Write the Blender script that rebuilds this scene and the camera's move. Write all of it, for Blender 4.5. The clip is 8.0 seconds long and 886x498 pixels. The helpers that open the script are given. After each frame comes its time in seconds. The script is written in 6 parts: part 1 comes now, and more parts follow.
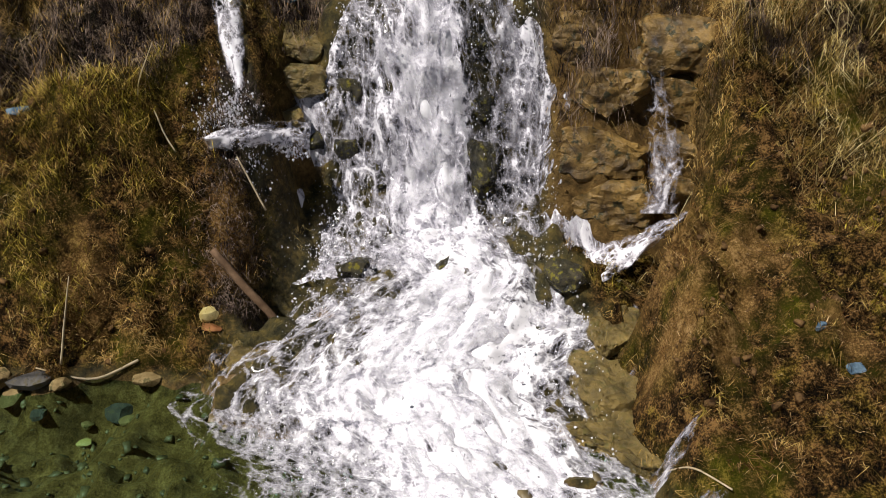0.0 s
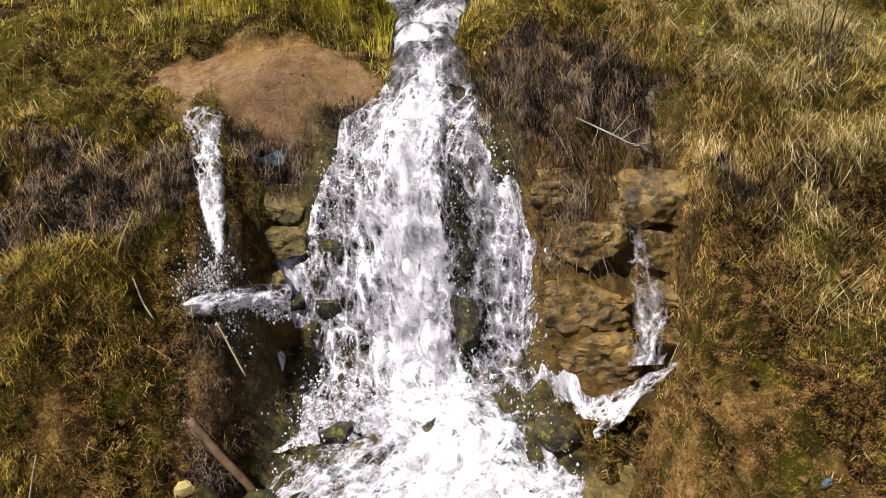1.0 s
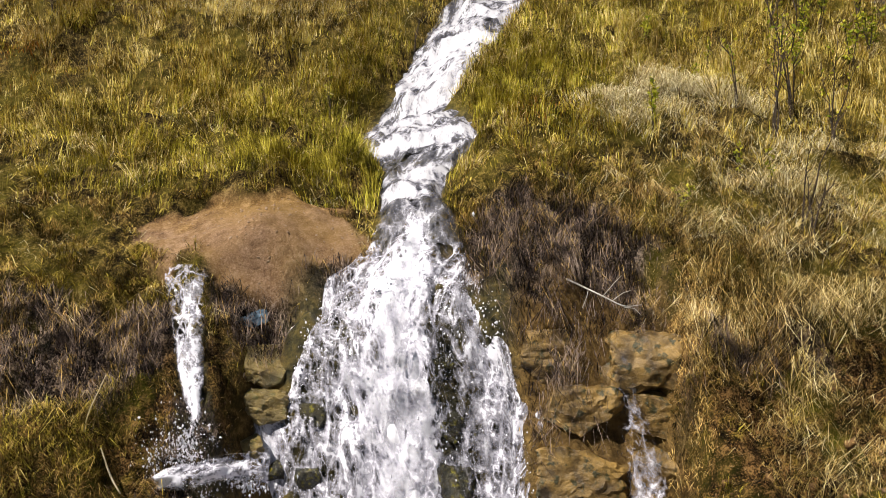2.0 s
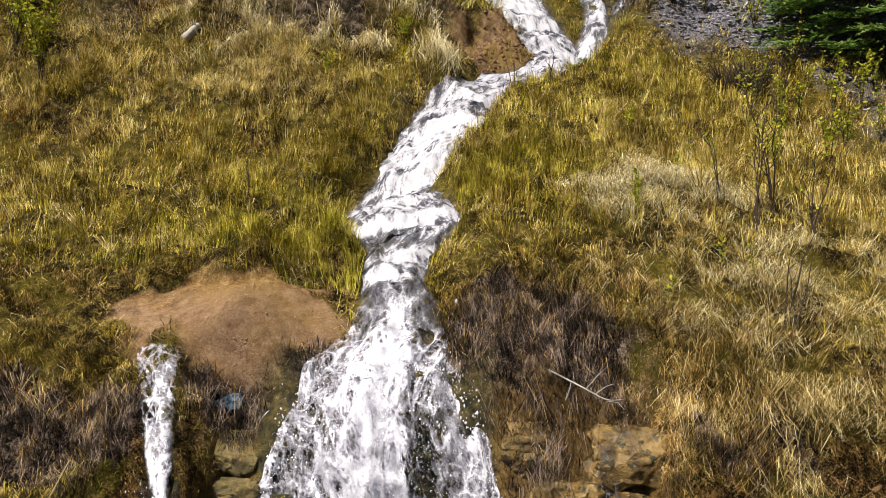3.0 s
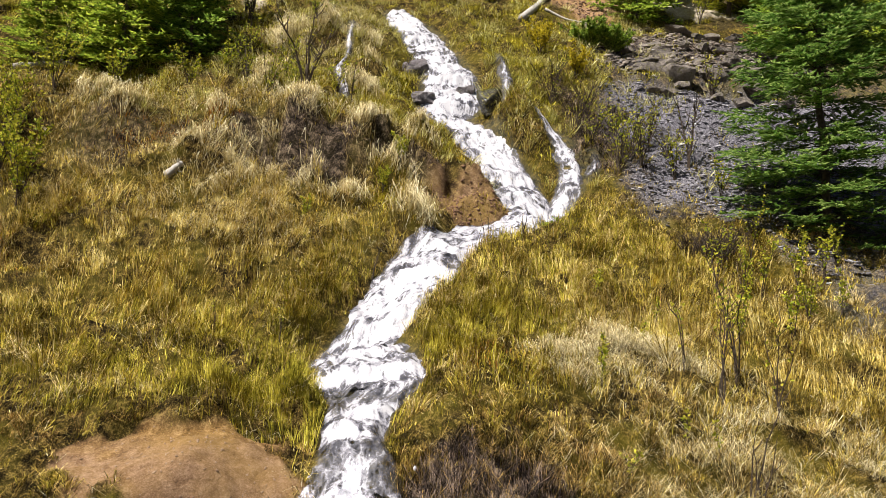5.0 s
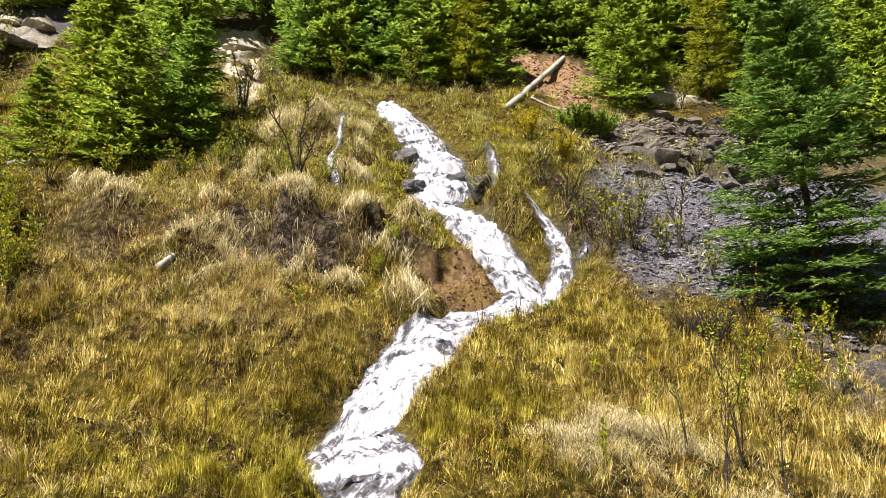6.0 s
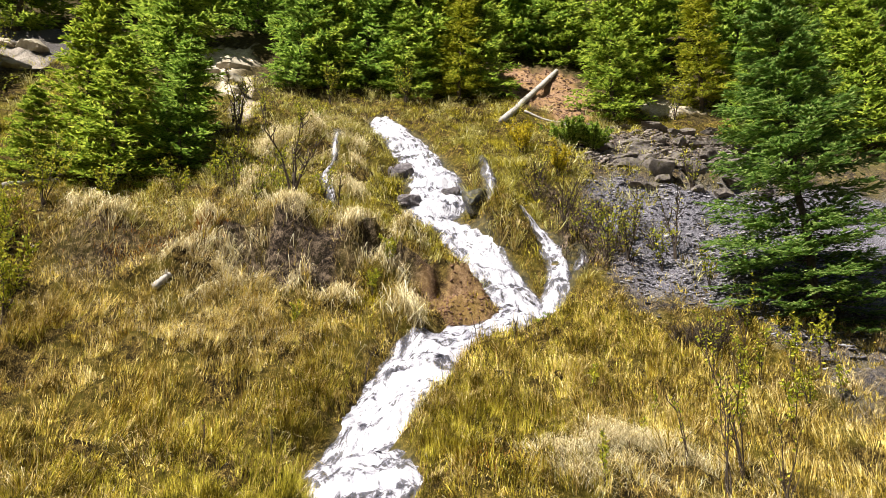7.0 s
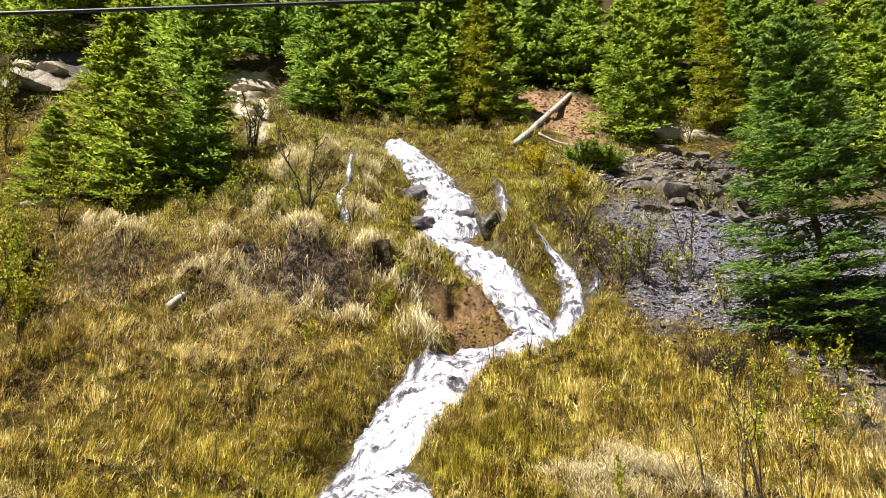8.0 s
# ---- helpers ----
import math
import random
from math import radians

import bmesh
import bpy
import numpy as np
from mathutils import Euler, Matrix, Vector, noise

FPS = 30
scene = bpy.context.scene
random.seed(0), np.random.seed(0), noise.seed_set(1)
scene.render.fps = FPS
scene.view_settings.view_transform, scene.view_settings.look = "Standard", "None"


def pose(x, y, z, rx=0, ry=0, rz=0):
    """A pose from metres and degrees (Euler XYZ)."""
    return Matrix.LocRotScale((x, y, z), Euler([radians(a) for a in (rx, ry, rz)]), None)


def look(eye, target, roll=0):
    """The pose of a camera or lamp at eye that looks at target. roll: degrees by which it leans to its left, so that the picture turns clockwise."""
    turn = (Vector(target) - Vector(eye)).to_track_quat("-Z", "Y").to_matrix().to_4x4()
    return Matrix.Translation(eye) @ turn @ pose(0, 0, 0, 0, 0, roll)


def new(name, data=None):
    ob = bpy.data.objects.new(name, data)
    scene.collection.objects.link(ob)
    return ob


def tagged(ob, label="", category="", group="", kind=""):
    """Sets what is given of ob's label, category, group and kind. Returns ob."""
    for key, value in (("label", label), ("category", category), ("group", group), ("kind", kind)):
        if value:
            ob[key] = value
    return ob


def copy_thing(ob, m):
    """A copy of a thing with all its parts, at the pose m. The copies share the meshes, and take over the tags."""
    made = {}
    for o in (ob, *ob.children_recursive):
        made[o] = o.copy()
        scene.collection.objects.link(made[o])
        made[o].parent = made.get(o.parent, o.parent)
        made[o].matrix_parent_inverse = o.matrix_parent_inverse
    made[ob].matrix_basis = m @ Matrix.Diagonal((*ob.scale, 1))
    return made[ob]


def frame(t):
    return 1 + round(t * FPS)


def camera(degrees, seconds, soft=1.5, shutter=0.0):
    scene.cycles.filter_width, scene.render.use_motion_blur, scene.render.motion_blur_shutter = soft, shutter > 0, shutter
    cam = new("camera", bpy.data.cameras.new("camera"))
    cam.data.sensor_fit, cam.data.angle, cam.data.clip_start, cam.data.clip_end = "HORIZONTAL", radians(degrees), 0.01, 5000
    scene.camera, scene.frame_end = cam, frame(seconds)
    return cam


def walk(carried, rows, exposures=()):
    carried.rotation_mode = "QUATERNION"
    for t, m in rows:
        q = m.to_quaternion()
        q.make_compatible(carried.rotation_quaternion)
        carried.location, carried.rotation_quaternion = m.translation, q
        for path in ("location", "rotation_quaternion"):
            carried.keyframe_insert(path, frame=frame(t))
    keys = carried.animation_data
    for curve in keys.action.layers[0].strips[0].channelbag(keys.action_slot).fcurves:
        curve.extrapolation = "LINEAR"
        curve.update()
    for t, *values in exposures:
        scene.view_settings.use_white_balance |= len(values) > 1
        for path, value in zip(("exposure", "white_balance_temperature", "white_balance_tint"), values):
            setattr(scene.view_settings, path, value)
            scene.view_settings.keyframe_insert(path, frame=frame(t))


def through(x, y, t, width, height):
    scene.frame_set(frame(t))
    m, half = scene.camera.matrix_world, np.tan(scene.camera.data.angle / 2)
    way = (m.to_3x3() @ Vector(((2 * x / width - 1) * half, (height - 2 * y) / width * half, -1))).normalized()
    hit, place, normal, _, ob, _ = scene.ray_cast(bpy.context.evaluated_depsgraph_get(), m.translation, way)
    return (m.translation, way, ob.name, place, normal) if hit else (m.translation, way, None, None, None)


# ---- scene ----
cam = camera(57.1, 8.0, soft=0.5)
PATH = [
    (0, (0.024, 0.042, 3.824), (0.017, 1.836, 2.939), -0.2),
    (0.5, (0.022, 0.087, 3.846), (0.04, 1.952, 3.126), -0.0),
    (1, (-0.005, 0.179, 3.9), (0.043, 2.099, 3.342), -1.4),
    (1.5, (-0.034, 0.289, 4.003), (0.05, 2.256, 3.652), -0.9),
    (2.8, (-0.095, 0.511, 4.193), (0.056, 2.502, 4.075), -0.3),
    (3, (-0.102, 0.508, 4.216), (0.06, 2.5, 4.152), 1.0),
    (3.5, (-0.107, 0.517, 4.264), (0.072, 2.509, 4.268), 3.1),
    (4, (-0.058, 0.517, 4.363), (0.133, 2.507, 4.428), 4.0),
    (4.5, (-0.043, 0.51, 4.414), (0.149, 2.49, 4.62), 3.9),
    (5, (-0.046, 0.519, 4.469), (0.163, 2.49, 4.733), 4.1),
    (5.2, (-0.041, 0.523, 4.454), (0.166, 2.485, 4.78), 3.9),
    (6.5, (-0.064, 0.555, 4.482), (0.153, 2.481, 4.977), 2.0),
    (7, (-0.058, 0.553, 4.477), (0.16, 2.475, 4.983), 1.7),
    (7.5, (-0.062, 0.576, 4.469), (0.157, 2.495, 4.988), 1.6),
    (8, (-0.076, 0.571, 4.471), (0.108, 2.483, 5.029), 2.3),
]
walk(cam, [(t, look(eye, target, roll)) for t, eye, target, roll in PATH],
     exposures=[(0.0, 0.22), (0.5, 0.4), (1.0, 0.68), (1.5, 0.8), (3.0, 0.84), (5.0, 1.08), (6.5, 1.36), (8.0, 1.36)])

# ---- daylight ----
SUN_ELEV, SUN_AZ = 56.0, 236.0      # degrees; azimuth clockwise from +y: the sun stands high, behind the camera and to its left
world = bpy.data.worlds.new("world")
scene.world = world
world.use_nodes = True
wn = world.node_tree.nodes
sky = wn.new("ShaderNodeTexSky")
sky.sky_type, sky.sun_disc = "NISHITA", False
sky.sun_elevation, sky.sun_rotation = radians(SUN_ELEV), radians(SUN_AZ)
wn["Background"].inputs["Strength"].default_value = 0.024
world.node_tree.links.new(sky.outputs[0], wn["Background"].inputs["Color"])
sun_data = bpy.data.lights.new("sun", "SUN")
sun_data.energy, sun_data.angle, sun_data.color = 5.0, radians(0.5), (1.0, 0.95, 0.88)
sun = new("sun", sun_data)
az, el = radians(SUN_AZ), radians(SUN_ELEV)
sun.matrix_world = look((40 * math.sin(az) * math.cos(el), 40 * math.cos(az) * math.cos(el), 40 * math.sin(el)), (0, 0, 0))

# ---- materials ----


def shader(name):
    m = bpy.data.materials.new(name)
    m.use_nodes = True
    nt = m.node_tree
    return m, nt, nt.nodes["Principled BSDF"]


def noise_node(nt, vec, scale, detail=6.0, rough=0.6, distort=0.0):
    n = nt.nodes.new("ShaderNodeTexNoise")
    n.inputs["Scale"].default_value = scale
    n.inputs["Detail"].default_value = detail
    n.inputs["Roughness"].default_value = rough
    n.inputs["Distortion"].default_value = distort
    nt.links.new(vec, n.inputs["Vector"])
    return n.outputs["Fac"]


def ramp(nt, fac, stops):
    r = nt.nodes.new("ShaderNodeValToRGB")
    e = r.color_ramp.elements
    while len(e) < len(stops):
        e.new(0.5)
    for k, (p, c) in enumerate(stops):
        e[k].position = p
        e[k].color = (*c, 1) if len(c) == 3 else c
    nt.links.new(fac, r.inputs[0])
    return r.outputs[0]


def mixc(nt, fac, a, b, mode="MIX"):
    n = nt.nodes.new("ShaderNodeMix")
    n.data_type, n.blend_type = "RGBA", mode
    for sock, v in ((n.inputs[0], fac), (n.inputs[6], a), (n.inputs[7], b)):
        if isinstance(v, (int, float)):
            sock.default_value = v
        elif isinstance(v, tuple):
            sock.default_value = (*v, 1)
        else:
            nt.links.new(v, sock)
    return n.outputs[2]


def calc(nt, op, a, b=0.0, clamp=False):
    n = nt.nodes.new("ShaderNodeMath")
    n.operation, n.use_clamp = op, clamp
    for sock, v in ((n.inputs[0], a), (n.inputs[1], b)):
        if isinstance(v, (int, float)):
            sock.default_value = v
        else:
            nt.links.new(v, sock)
    return n.outputs[0]


def bump(nt, bsdf, height, strength=0.5, dist=0.02):
    b = nt.nodes.new("ShaderNodeBump")
    b.inputs["Strength"].default_value, b.inputs["Distance"].default_value = strength, dist
    nt.links.new(height, b.inputs["Height"])
    nt.links.new(b.outputs[0], bsdf.inputs["Normal"])


def place(nt):
    return nt.nodes.new("ShaderNodeNewGeometry").outputs["Position"]


def objco(nt):
    return nt.nodes.new("ShaderNodeTexCoord").outputs["Object"]


def island(nt):
    return nt.nodes.new("ShaderNodeNewGeometry").outputs["Random Per Island"]


def attr(nt, name):
    a = nt.nodes.new("ShaderNodeAttribute")
    a.attribute_name = name
    return a.outputs["Fac"]


def plain(name, dark, light, scale=6.0, rough=0.8, relief=0.4, dist=0.02, speck=None):
    """A rough natural surface in two scales of mottling."""
    m, nt, b = shader(name)
    v = objco(nt)
    big, fine = noise_node(nt, v, scale, 5), noise_node(nt, v, scale * 9, 4, 0.7)
    col = ramp(nt, big, [(0.32, dark), (0.68, light)])
    col = mixc(nt, calc(nt, "MULTIPLY", fine, 0.55), col, tuple(c * 0.45 for c in dark))
    if speck:
        col = mixc(nt, ramp(nt, noise_node(nt, v, scale * 2.3, 3), [(0.55, (0, 0, 0)), (0.66, (1, 1, 1))]), col, speck)
    nt.links.new(col, b.inputs["Base Color"])
    b.inputs["Roughness"].default_value = rough
    b.inputs["Specular IOR Level"].default_value = 0.1 if rough > 0.5 else 0.5
    bump(nt, b, calc(nt, "ADD", big, calc(nt, "MULTIPLY", fine, 0.5)), relief, dist)
    return m


def leafy(name, stops, patch=None, patch_scale=0.7, rough=0.55, through=0.06, fleck=None, differ=None, clump=0.0):
    """Thin leaves or blades: a colour for each one and each clump, in patches over the ground."""
    m, nt, b = shader(name)
    pick = island(nt)
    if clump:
        # clump noise pulls whole tufts to the dark stops, painting shade between them
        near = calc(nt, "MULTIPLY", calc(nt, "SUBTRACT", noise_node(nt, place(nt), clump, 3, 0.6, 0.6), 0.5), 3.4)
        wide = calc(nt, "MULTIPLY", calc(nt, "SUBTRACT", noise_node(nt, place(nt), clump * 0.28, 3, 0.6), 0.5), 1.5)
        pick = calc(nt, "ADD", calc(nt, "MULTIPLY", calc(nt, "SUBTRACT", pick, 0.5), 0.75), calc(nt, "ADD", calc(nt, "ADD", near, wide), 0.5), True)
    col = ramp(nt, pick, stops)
    if patch:
        f = ramp(nt, noise_node(nt, place(nt), patch_scale, 4, 0.6), [(0.42, (0, 0, 0)), (0.6, (1, 1, 1))])
        col = mixc(nt, calc(nt, "MULTIPLY", f, 0.3), col, patch)
    if differ:
        rnd = nt.nodes.new("ShaderNodeObjectInfo").outputs["Random"]
        col = mixc(nt, calc(nt, "MULTIPLY", rnd, 0.8), col, mixc(nt, 1.0, col, differ, "MULTIPLY"))
    if fleck:
        f = ramp(nt, noise_node(nt, place(nt), 4.5, 3, 0.6), [(0.45, (0, 0, 0)), (0.62, (1, 1, 1))])
        col = mixc(nt, calc(nt, "MULTIPLY", f, 0.25), col, fleck)
    nt.links.new(col, b.inputs["Base Color"])
    b.inputs["Roughness"].default_value = rough
    b.inputs["Specular IOR Level"].default_value = 0.06
    t = nt.nodes.new("ShaderNodeBsdfTranslucent")
    nt.links.new(col, t.inputs["Color"])
    mx = nt.nodes.new("ShaderNodeMixShader")
    mx.inputs[0].default_value = through
    nt.links.new(b.outputs[0], mx.inputs[1])
    nt.links.new(t.outputs[0], mx.inputs[2])
    nt.links.new(mx.outputs[0], nt.nodes["Material Output"].inputs["Surface"])
    return m


def ground_material():
    """Turf litter, bare red-brown soil, stained rock, grey shale and wet stone, by the masks on the ground sheet."""
    m, nt, b = shader("ground")
    v = place(nt)
    n1, n2, n3 = noise_node(nt, v, 1.3, 6), noise_node(nt, v, 9, 8, 0.7), noise_node(nt, v, 60, 6, 0.75)
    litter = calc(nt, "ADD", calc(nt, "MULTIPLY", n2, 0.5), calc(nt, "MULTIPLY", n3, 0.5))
    # near-black lowest stop paints the shade in gaps between tufts into the litter
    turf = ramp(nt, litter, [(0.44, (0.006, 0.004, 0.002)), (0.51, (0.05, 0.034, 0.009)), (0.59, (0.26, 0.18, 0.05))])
    turf = mixc(nt, calc(nt, "MULTIPLY", ramp(nt, n1, [(0.45, (0, 0, 0)), (0.6, (1, 1, 1))]), 0.5), turf, (0.12, 0.10, 0.012))
    # darkest bank stop likewise colours in shaded hollows, besides the earth's own mottling
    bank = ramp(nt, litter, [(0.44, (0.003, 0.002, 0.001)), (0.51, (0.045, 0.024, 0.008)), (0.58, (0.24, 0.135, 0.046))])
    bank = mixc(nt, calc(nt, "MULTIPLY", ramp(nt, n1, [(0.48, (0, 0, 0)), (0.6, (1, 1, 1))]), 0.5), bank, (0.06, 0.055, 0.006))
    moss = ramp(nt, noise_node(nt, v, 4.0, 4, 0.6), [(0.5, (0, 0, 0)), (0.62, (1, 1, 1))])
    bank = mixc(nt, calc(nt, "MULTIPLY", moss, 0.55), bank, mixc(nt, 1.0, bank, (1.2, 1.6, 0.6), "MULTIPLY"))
    soil = ramp(nt, litter, [(0.36, (0.09, 0.05, 0.028)), (0.5, (0.25, 0.150, 0.085)), (0.64, (0.42, 0.28, 0.18))])
    soil = mixc(nt, calc(nt, "MULTIPLY", ramp(nt, n1, [(0.4, (0, 0, 0)), (0.65, (1, 1, 1))]), 0.5), soil, (0.27, 0.16, 0.035))
    soil = mixc(nt, calc(nt, "MULTIPLY", ramp(nt, n3, [(0.55, (0, 0, 0)), (0.68, (1, 1, 1))]), 0.4), soil, (0.36, 0.27, 0.19))
    rock = ramp(nt, n2, [(0.28, (0.03, 0.022, 0.010)), (0.5, (0.14, 0.085, 0.03)), (0.7, (0.27, 0.17, 0.06))])
    scree = ramp(nt, n3, [(0.42, (0.025, 0.023, 0.028)), (0.5, (0.11, 0.103, 0.118)), (0.60, (0.36, 0.34, 0.375))])
    sand = ramp(nt, litter, [(0.38, (0.20, 0.15, 0.10)), (0.5, (0.46, 0.39, 0.29)), (0.62, (0.70, 0.63, 0.52))])
    needles = ramp(nt, litter, [(0.38, (0.010, 0.008, 0.004)), (0.5, (0.045, 0.034, 0.014)), (0.62, (0.13, 0.10, 0.035))])
    mud = ramp(nt, litter, [(0.44, (0.005, 0.004, 0.004)), (0.51, (0.05, 0.036, 0.029)), (0.58, (0.25, 0.19, 0.15))])
    wet = ramp(nt, n2, [(0.34, (0.010, 0.012, 0.008)), (0.5, (0.06, 0.05, 0.02)), (0.68, (0.17, 0.125, 0.035))])
    clay = ramp(nt, litter, [(0.38, (0.05, 0.026, 0.008)), (0.5, (0.21, 0.118, 0.036)), (0.62, (0.44, 0.28, 0.12))])
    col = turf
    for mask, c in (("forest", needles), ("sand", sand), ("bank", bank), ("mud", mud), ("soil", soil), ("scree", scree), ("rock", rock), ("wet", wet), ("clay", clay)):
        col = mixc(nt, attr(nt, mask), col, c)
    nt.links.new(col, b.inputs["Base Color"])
    nt.links.new(calc(nt, "SUBTRACT", 0.9, calc(nt, "MULTIPLY", attr(nt, "wet"), 0.45)), b.inputs["Roughness"])
    nt.links.new(calc(nt, "ADD", 0.05, calc(nt, "MULTIPLY", attr(nt, "wet"), 0.12)), b.inputs["Specular IOR Level"])
    bump(nt, b, calc(nt, "ADD", n2, calc(nt, "MULTIPLY", n3, 0.6)), 0.9, 0.05)
    return m


def foam_material(name, tones, long=0.5, cells=6.0, streaks=0.9, soften=0.09, veins=1.0):
    """Falling water: white where it breaks, else a lace of strands round clear openings that are drawn out along the flow."""
    m, nt, b = shader(name)
    uv = nt.nodes.new("ShaderNodeUVMap").outputs[0]
    mp = nt.nodes.new("ShaderNodeMapping")
    mp.inputs["Scale"].default_value = (1, long, 1)
    nt.links.new(uv, mp.inputs["Vector"])
    v = mp.outputs[0]
    for scale, amount in ((3.5, 0.30), (13.0, 0.075)):
        wob = nt.nodes.new("ShaderNodeTexNoise")
        wob.inputs["Scale"].default_value, wob.inputs["Detail"].default_value = scale, 3.0
        nt.links.new(mp.outputs[0], wob.inputs["Vector"])
        bent = nt.nodes.new("ShaderNodeVectorMath")
        bent.operation = "MULTIPLY_ADD"
        bent.inputs[1].default_value = (amount, amount, amount)
        nt.links.new(wob.outputs["Color"], bent.inputs[0])
        nt.links.new(v, bent.inputs[2])
        v = bent.outputs[0]

    def lace(scale):
        cell = nt.nodes.new("ShaderNodeTexVoronoi")
        cell.feature = "DISTANCE_TO_EDGE"
        cell.inputs["Scale"].default_value = scale
        nt.links.new(v, cell.inputs["Vector"])
        return cell.outputs["Distance"]
    broad = noise_node(nt, mp.outputs[0], 2.4, 4, 0.6)
    fine = noise_node(nt, uv, 34, 4, 0.65)
    mid = noise_node(nt, mp.outputs[0], 11, 4, 0.6)
    cover = calc(nt, "ADD", attr(nt, "foam"), calc(nt, "MULTIPLY", calc(nt, "SUBTRACT", broad, 0.5), 1.1))
    open_at = calc(nt, "MINIMUM", lace(cells), calc(nt, "ADD", calc(nt, "MULTIPLY", lace(cells * 2.7), 0.7), 0.07))
    room = calc(nt, "SUBTRACT", calc(nt, "MULTIPLY", calc(nt, "SUBTRACT", cover, 0.24), 0.42), calc(nt, "ADD", calc(nt, "MULTIPLY", open_at, veins), 0.09 * (1 - veins)))
    room = calc(nt, "ADD", room, calc(nt, "ADD", calc(nt, "MULTIPLY", calc(nt, "SUBTRACT", fine, 0.5), 0.26), calc(nt, "MULTIPLY", calc(nt, "SUBTRACT", mid, 0.5), 0.36)))
    hard = calc(nt, "DIVIDE", room, soften, True)
    veil = calc(nt, "MULTIPLY", calc(nt, "DIVIDE", calc(nt, "ADD", room, 0.10), 0.11, True), 0.42)
    white = calc(nt, "MAXIMUM", hard, veil)
    # low tone at thin edges and streaks: lavender shade painted into the foam
    tone = calc(nt, "ADD", calc(nt, "MULTIPLY", calc(nt, "ADD", room, 0.02), 3.4), calc(nt, "ADD", calc(nt, "MULTIPLY", calc(nt, "SUBTRACT", fine, 0.5), 0.55), calc(nt, "MULTIPLY", calc(nt, "SUBTRACT", mid, 0.5), streaks)))
    nt.links.new(ramp(nt, tone, tones), b.inputs["Base Color"])
    b.inputs["Roughness"].default_value = 0.55
    bump(nt, b, calc(nt, "ADD", calc(nt, "MULTIPLY", fine, 0.5), calc(nt, "MULTIPLY", hard, 0.4)), 0.15, 0.02)
    film = nt.nodes.new("ShaderNodeBsdfTransparent")
    gloss = nt.nodes.new("ShaderNodeBsdfGlossy")
    gloss.inputs["Roughness"].default_value = 0.12
    fr = nt.nodes.new("ShaderNodeFresnel")
    fr.inputs["IOR"].default_value = 1.33
    clear = nt.nodes.new("ShaderNodeMixShader")
    nt.links.new(calc(nt, "MULTIPLY", fr.outputs[0], 0.4), clear.inputs[0])
    nt.links.new(film.outputs[0], clear.inputs[1])
    nt.links.new(gloss.outputs[0], clear.inputs[2])
    mx = nt.nodes.new("ShaderNodeMixShader")
    nt.links.new(white, mx.inputs[0])
    nt.links.new(clear.outputs[0], mx.inputs[1])
    nt.links.new(b.outputs[0], mx.inputs[2])
    nt.links.new(mx.outputs[0], nt.nodes["Material Output"].inputs["Surface"])
    return m


def pool_material():
    m, nt, b = shader("pool_water")
    v = place(nt)
    film = nt.nodes.new("ShaderNodeBsdfTransparent")
    film.inputs["Color"].default_value = (0.58, 0.78, 0.68, 1)
    gloss = nt.nodes.new("ShaderNodeBsdfGlossy")
    gloss.inputs["Roughness"].default_value = 0.06
    bp = nt.nodes.new("ShaderNodeBump")
    bp.inputs["Strength"].default_value, bp.inputs["Distance"].default_value = 0.5, 0.03
    nt.links.new(noise_node(nt, v, 7, 4), bp.inputs["Height"])
    nt.links.new(bp.outputs[0], gloss.inputs["Normal"])
    fr = nt.nodes.new("ShaderNodeFresnel")
    fr.inputs["IOR"].default_value = 1.33
    nt.links.new(bp.outputs[0], fr.inputs["Normal"])
    mx = nt.nodes.new("ShaderNodeMixShader")
    nt.links.new(fr.outputs[0], mx.inputs[0])
    nt.links.new(film.outputs[0], mx.inputs[1])
    nt.links.new(gloss.outputs[0], mx.inputs[2])
    nt.links.new(mx.outputs[0], nt.nodes["Material Output"].inputs["Surface"])
    return m


GROUND, POOL = ground_material(), pool_material()
# lowest tones of each water are its painted lavender-grey shade
FOAM = foam_material("falling_water", [(0.0, (0.50, 0.48, 0.555)), (0.3, (0.62, 0.60, 0.665)), (0.8, (0.76, 0.75, 0.79))])
FROTH = foam_material("billowing_froth", [(0.0, (0.52, 0.50, 0.58)), (0.2, (0.66, 0.645, 0.70)), (0.6, (0.78, 0.77, 0.81))], 0.7, 5.0, 0.9, 0.11, 0.85)
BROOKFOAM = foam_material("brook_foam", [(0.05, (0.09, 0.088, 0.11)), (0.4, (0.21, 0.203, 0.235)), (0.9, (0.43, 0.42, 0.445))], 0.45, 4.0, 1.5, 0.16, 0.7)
# clumped grasses: darkest stops hold painted shade between tussocks, besides each blade's tone
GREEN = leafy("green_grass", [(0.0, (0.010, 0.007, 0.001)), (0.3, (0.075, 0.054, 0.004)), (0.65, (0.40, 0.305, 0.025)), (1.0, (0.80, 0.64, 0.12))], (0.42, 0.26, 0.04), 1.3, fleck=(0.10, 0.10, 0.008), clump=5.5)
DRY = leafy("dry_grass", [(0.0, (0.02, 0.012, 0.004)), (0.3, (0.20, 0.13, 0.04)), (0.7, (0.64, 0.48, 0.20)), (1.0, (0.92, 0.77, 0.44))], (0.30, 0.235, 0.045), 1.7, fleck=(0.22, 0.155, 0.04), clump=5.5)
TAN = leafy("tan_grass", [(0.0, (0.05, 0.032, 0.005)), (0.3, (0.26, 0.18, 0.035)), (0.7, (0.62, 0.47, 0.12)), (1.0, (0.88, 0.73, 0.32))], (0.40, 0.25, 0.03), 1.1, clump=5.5)
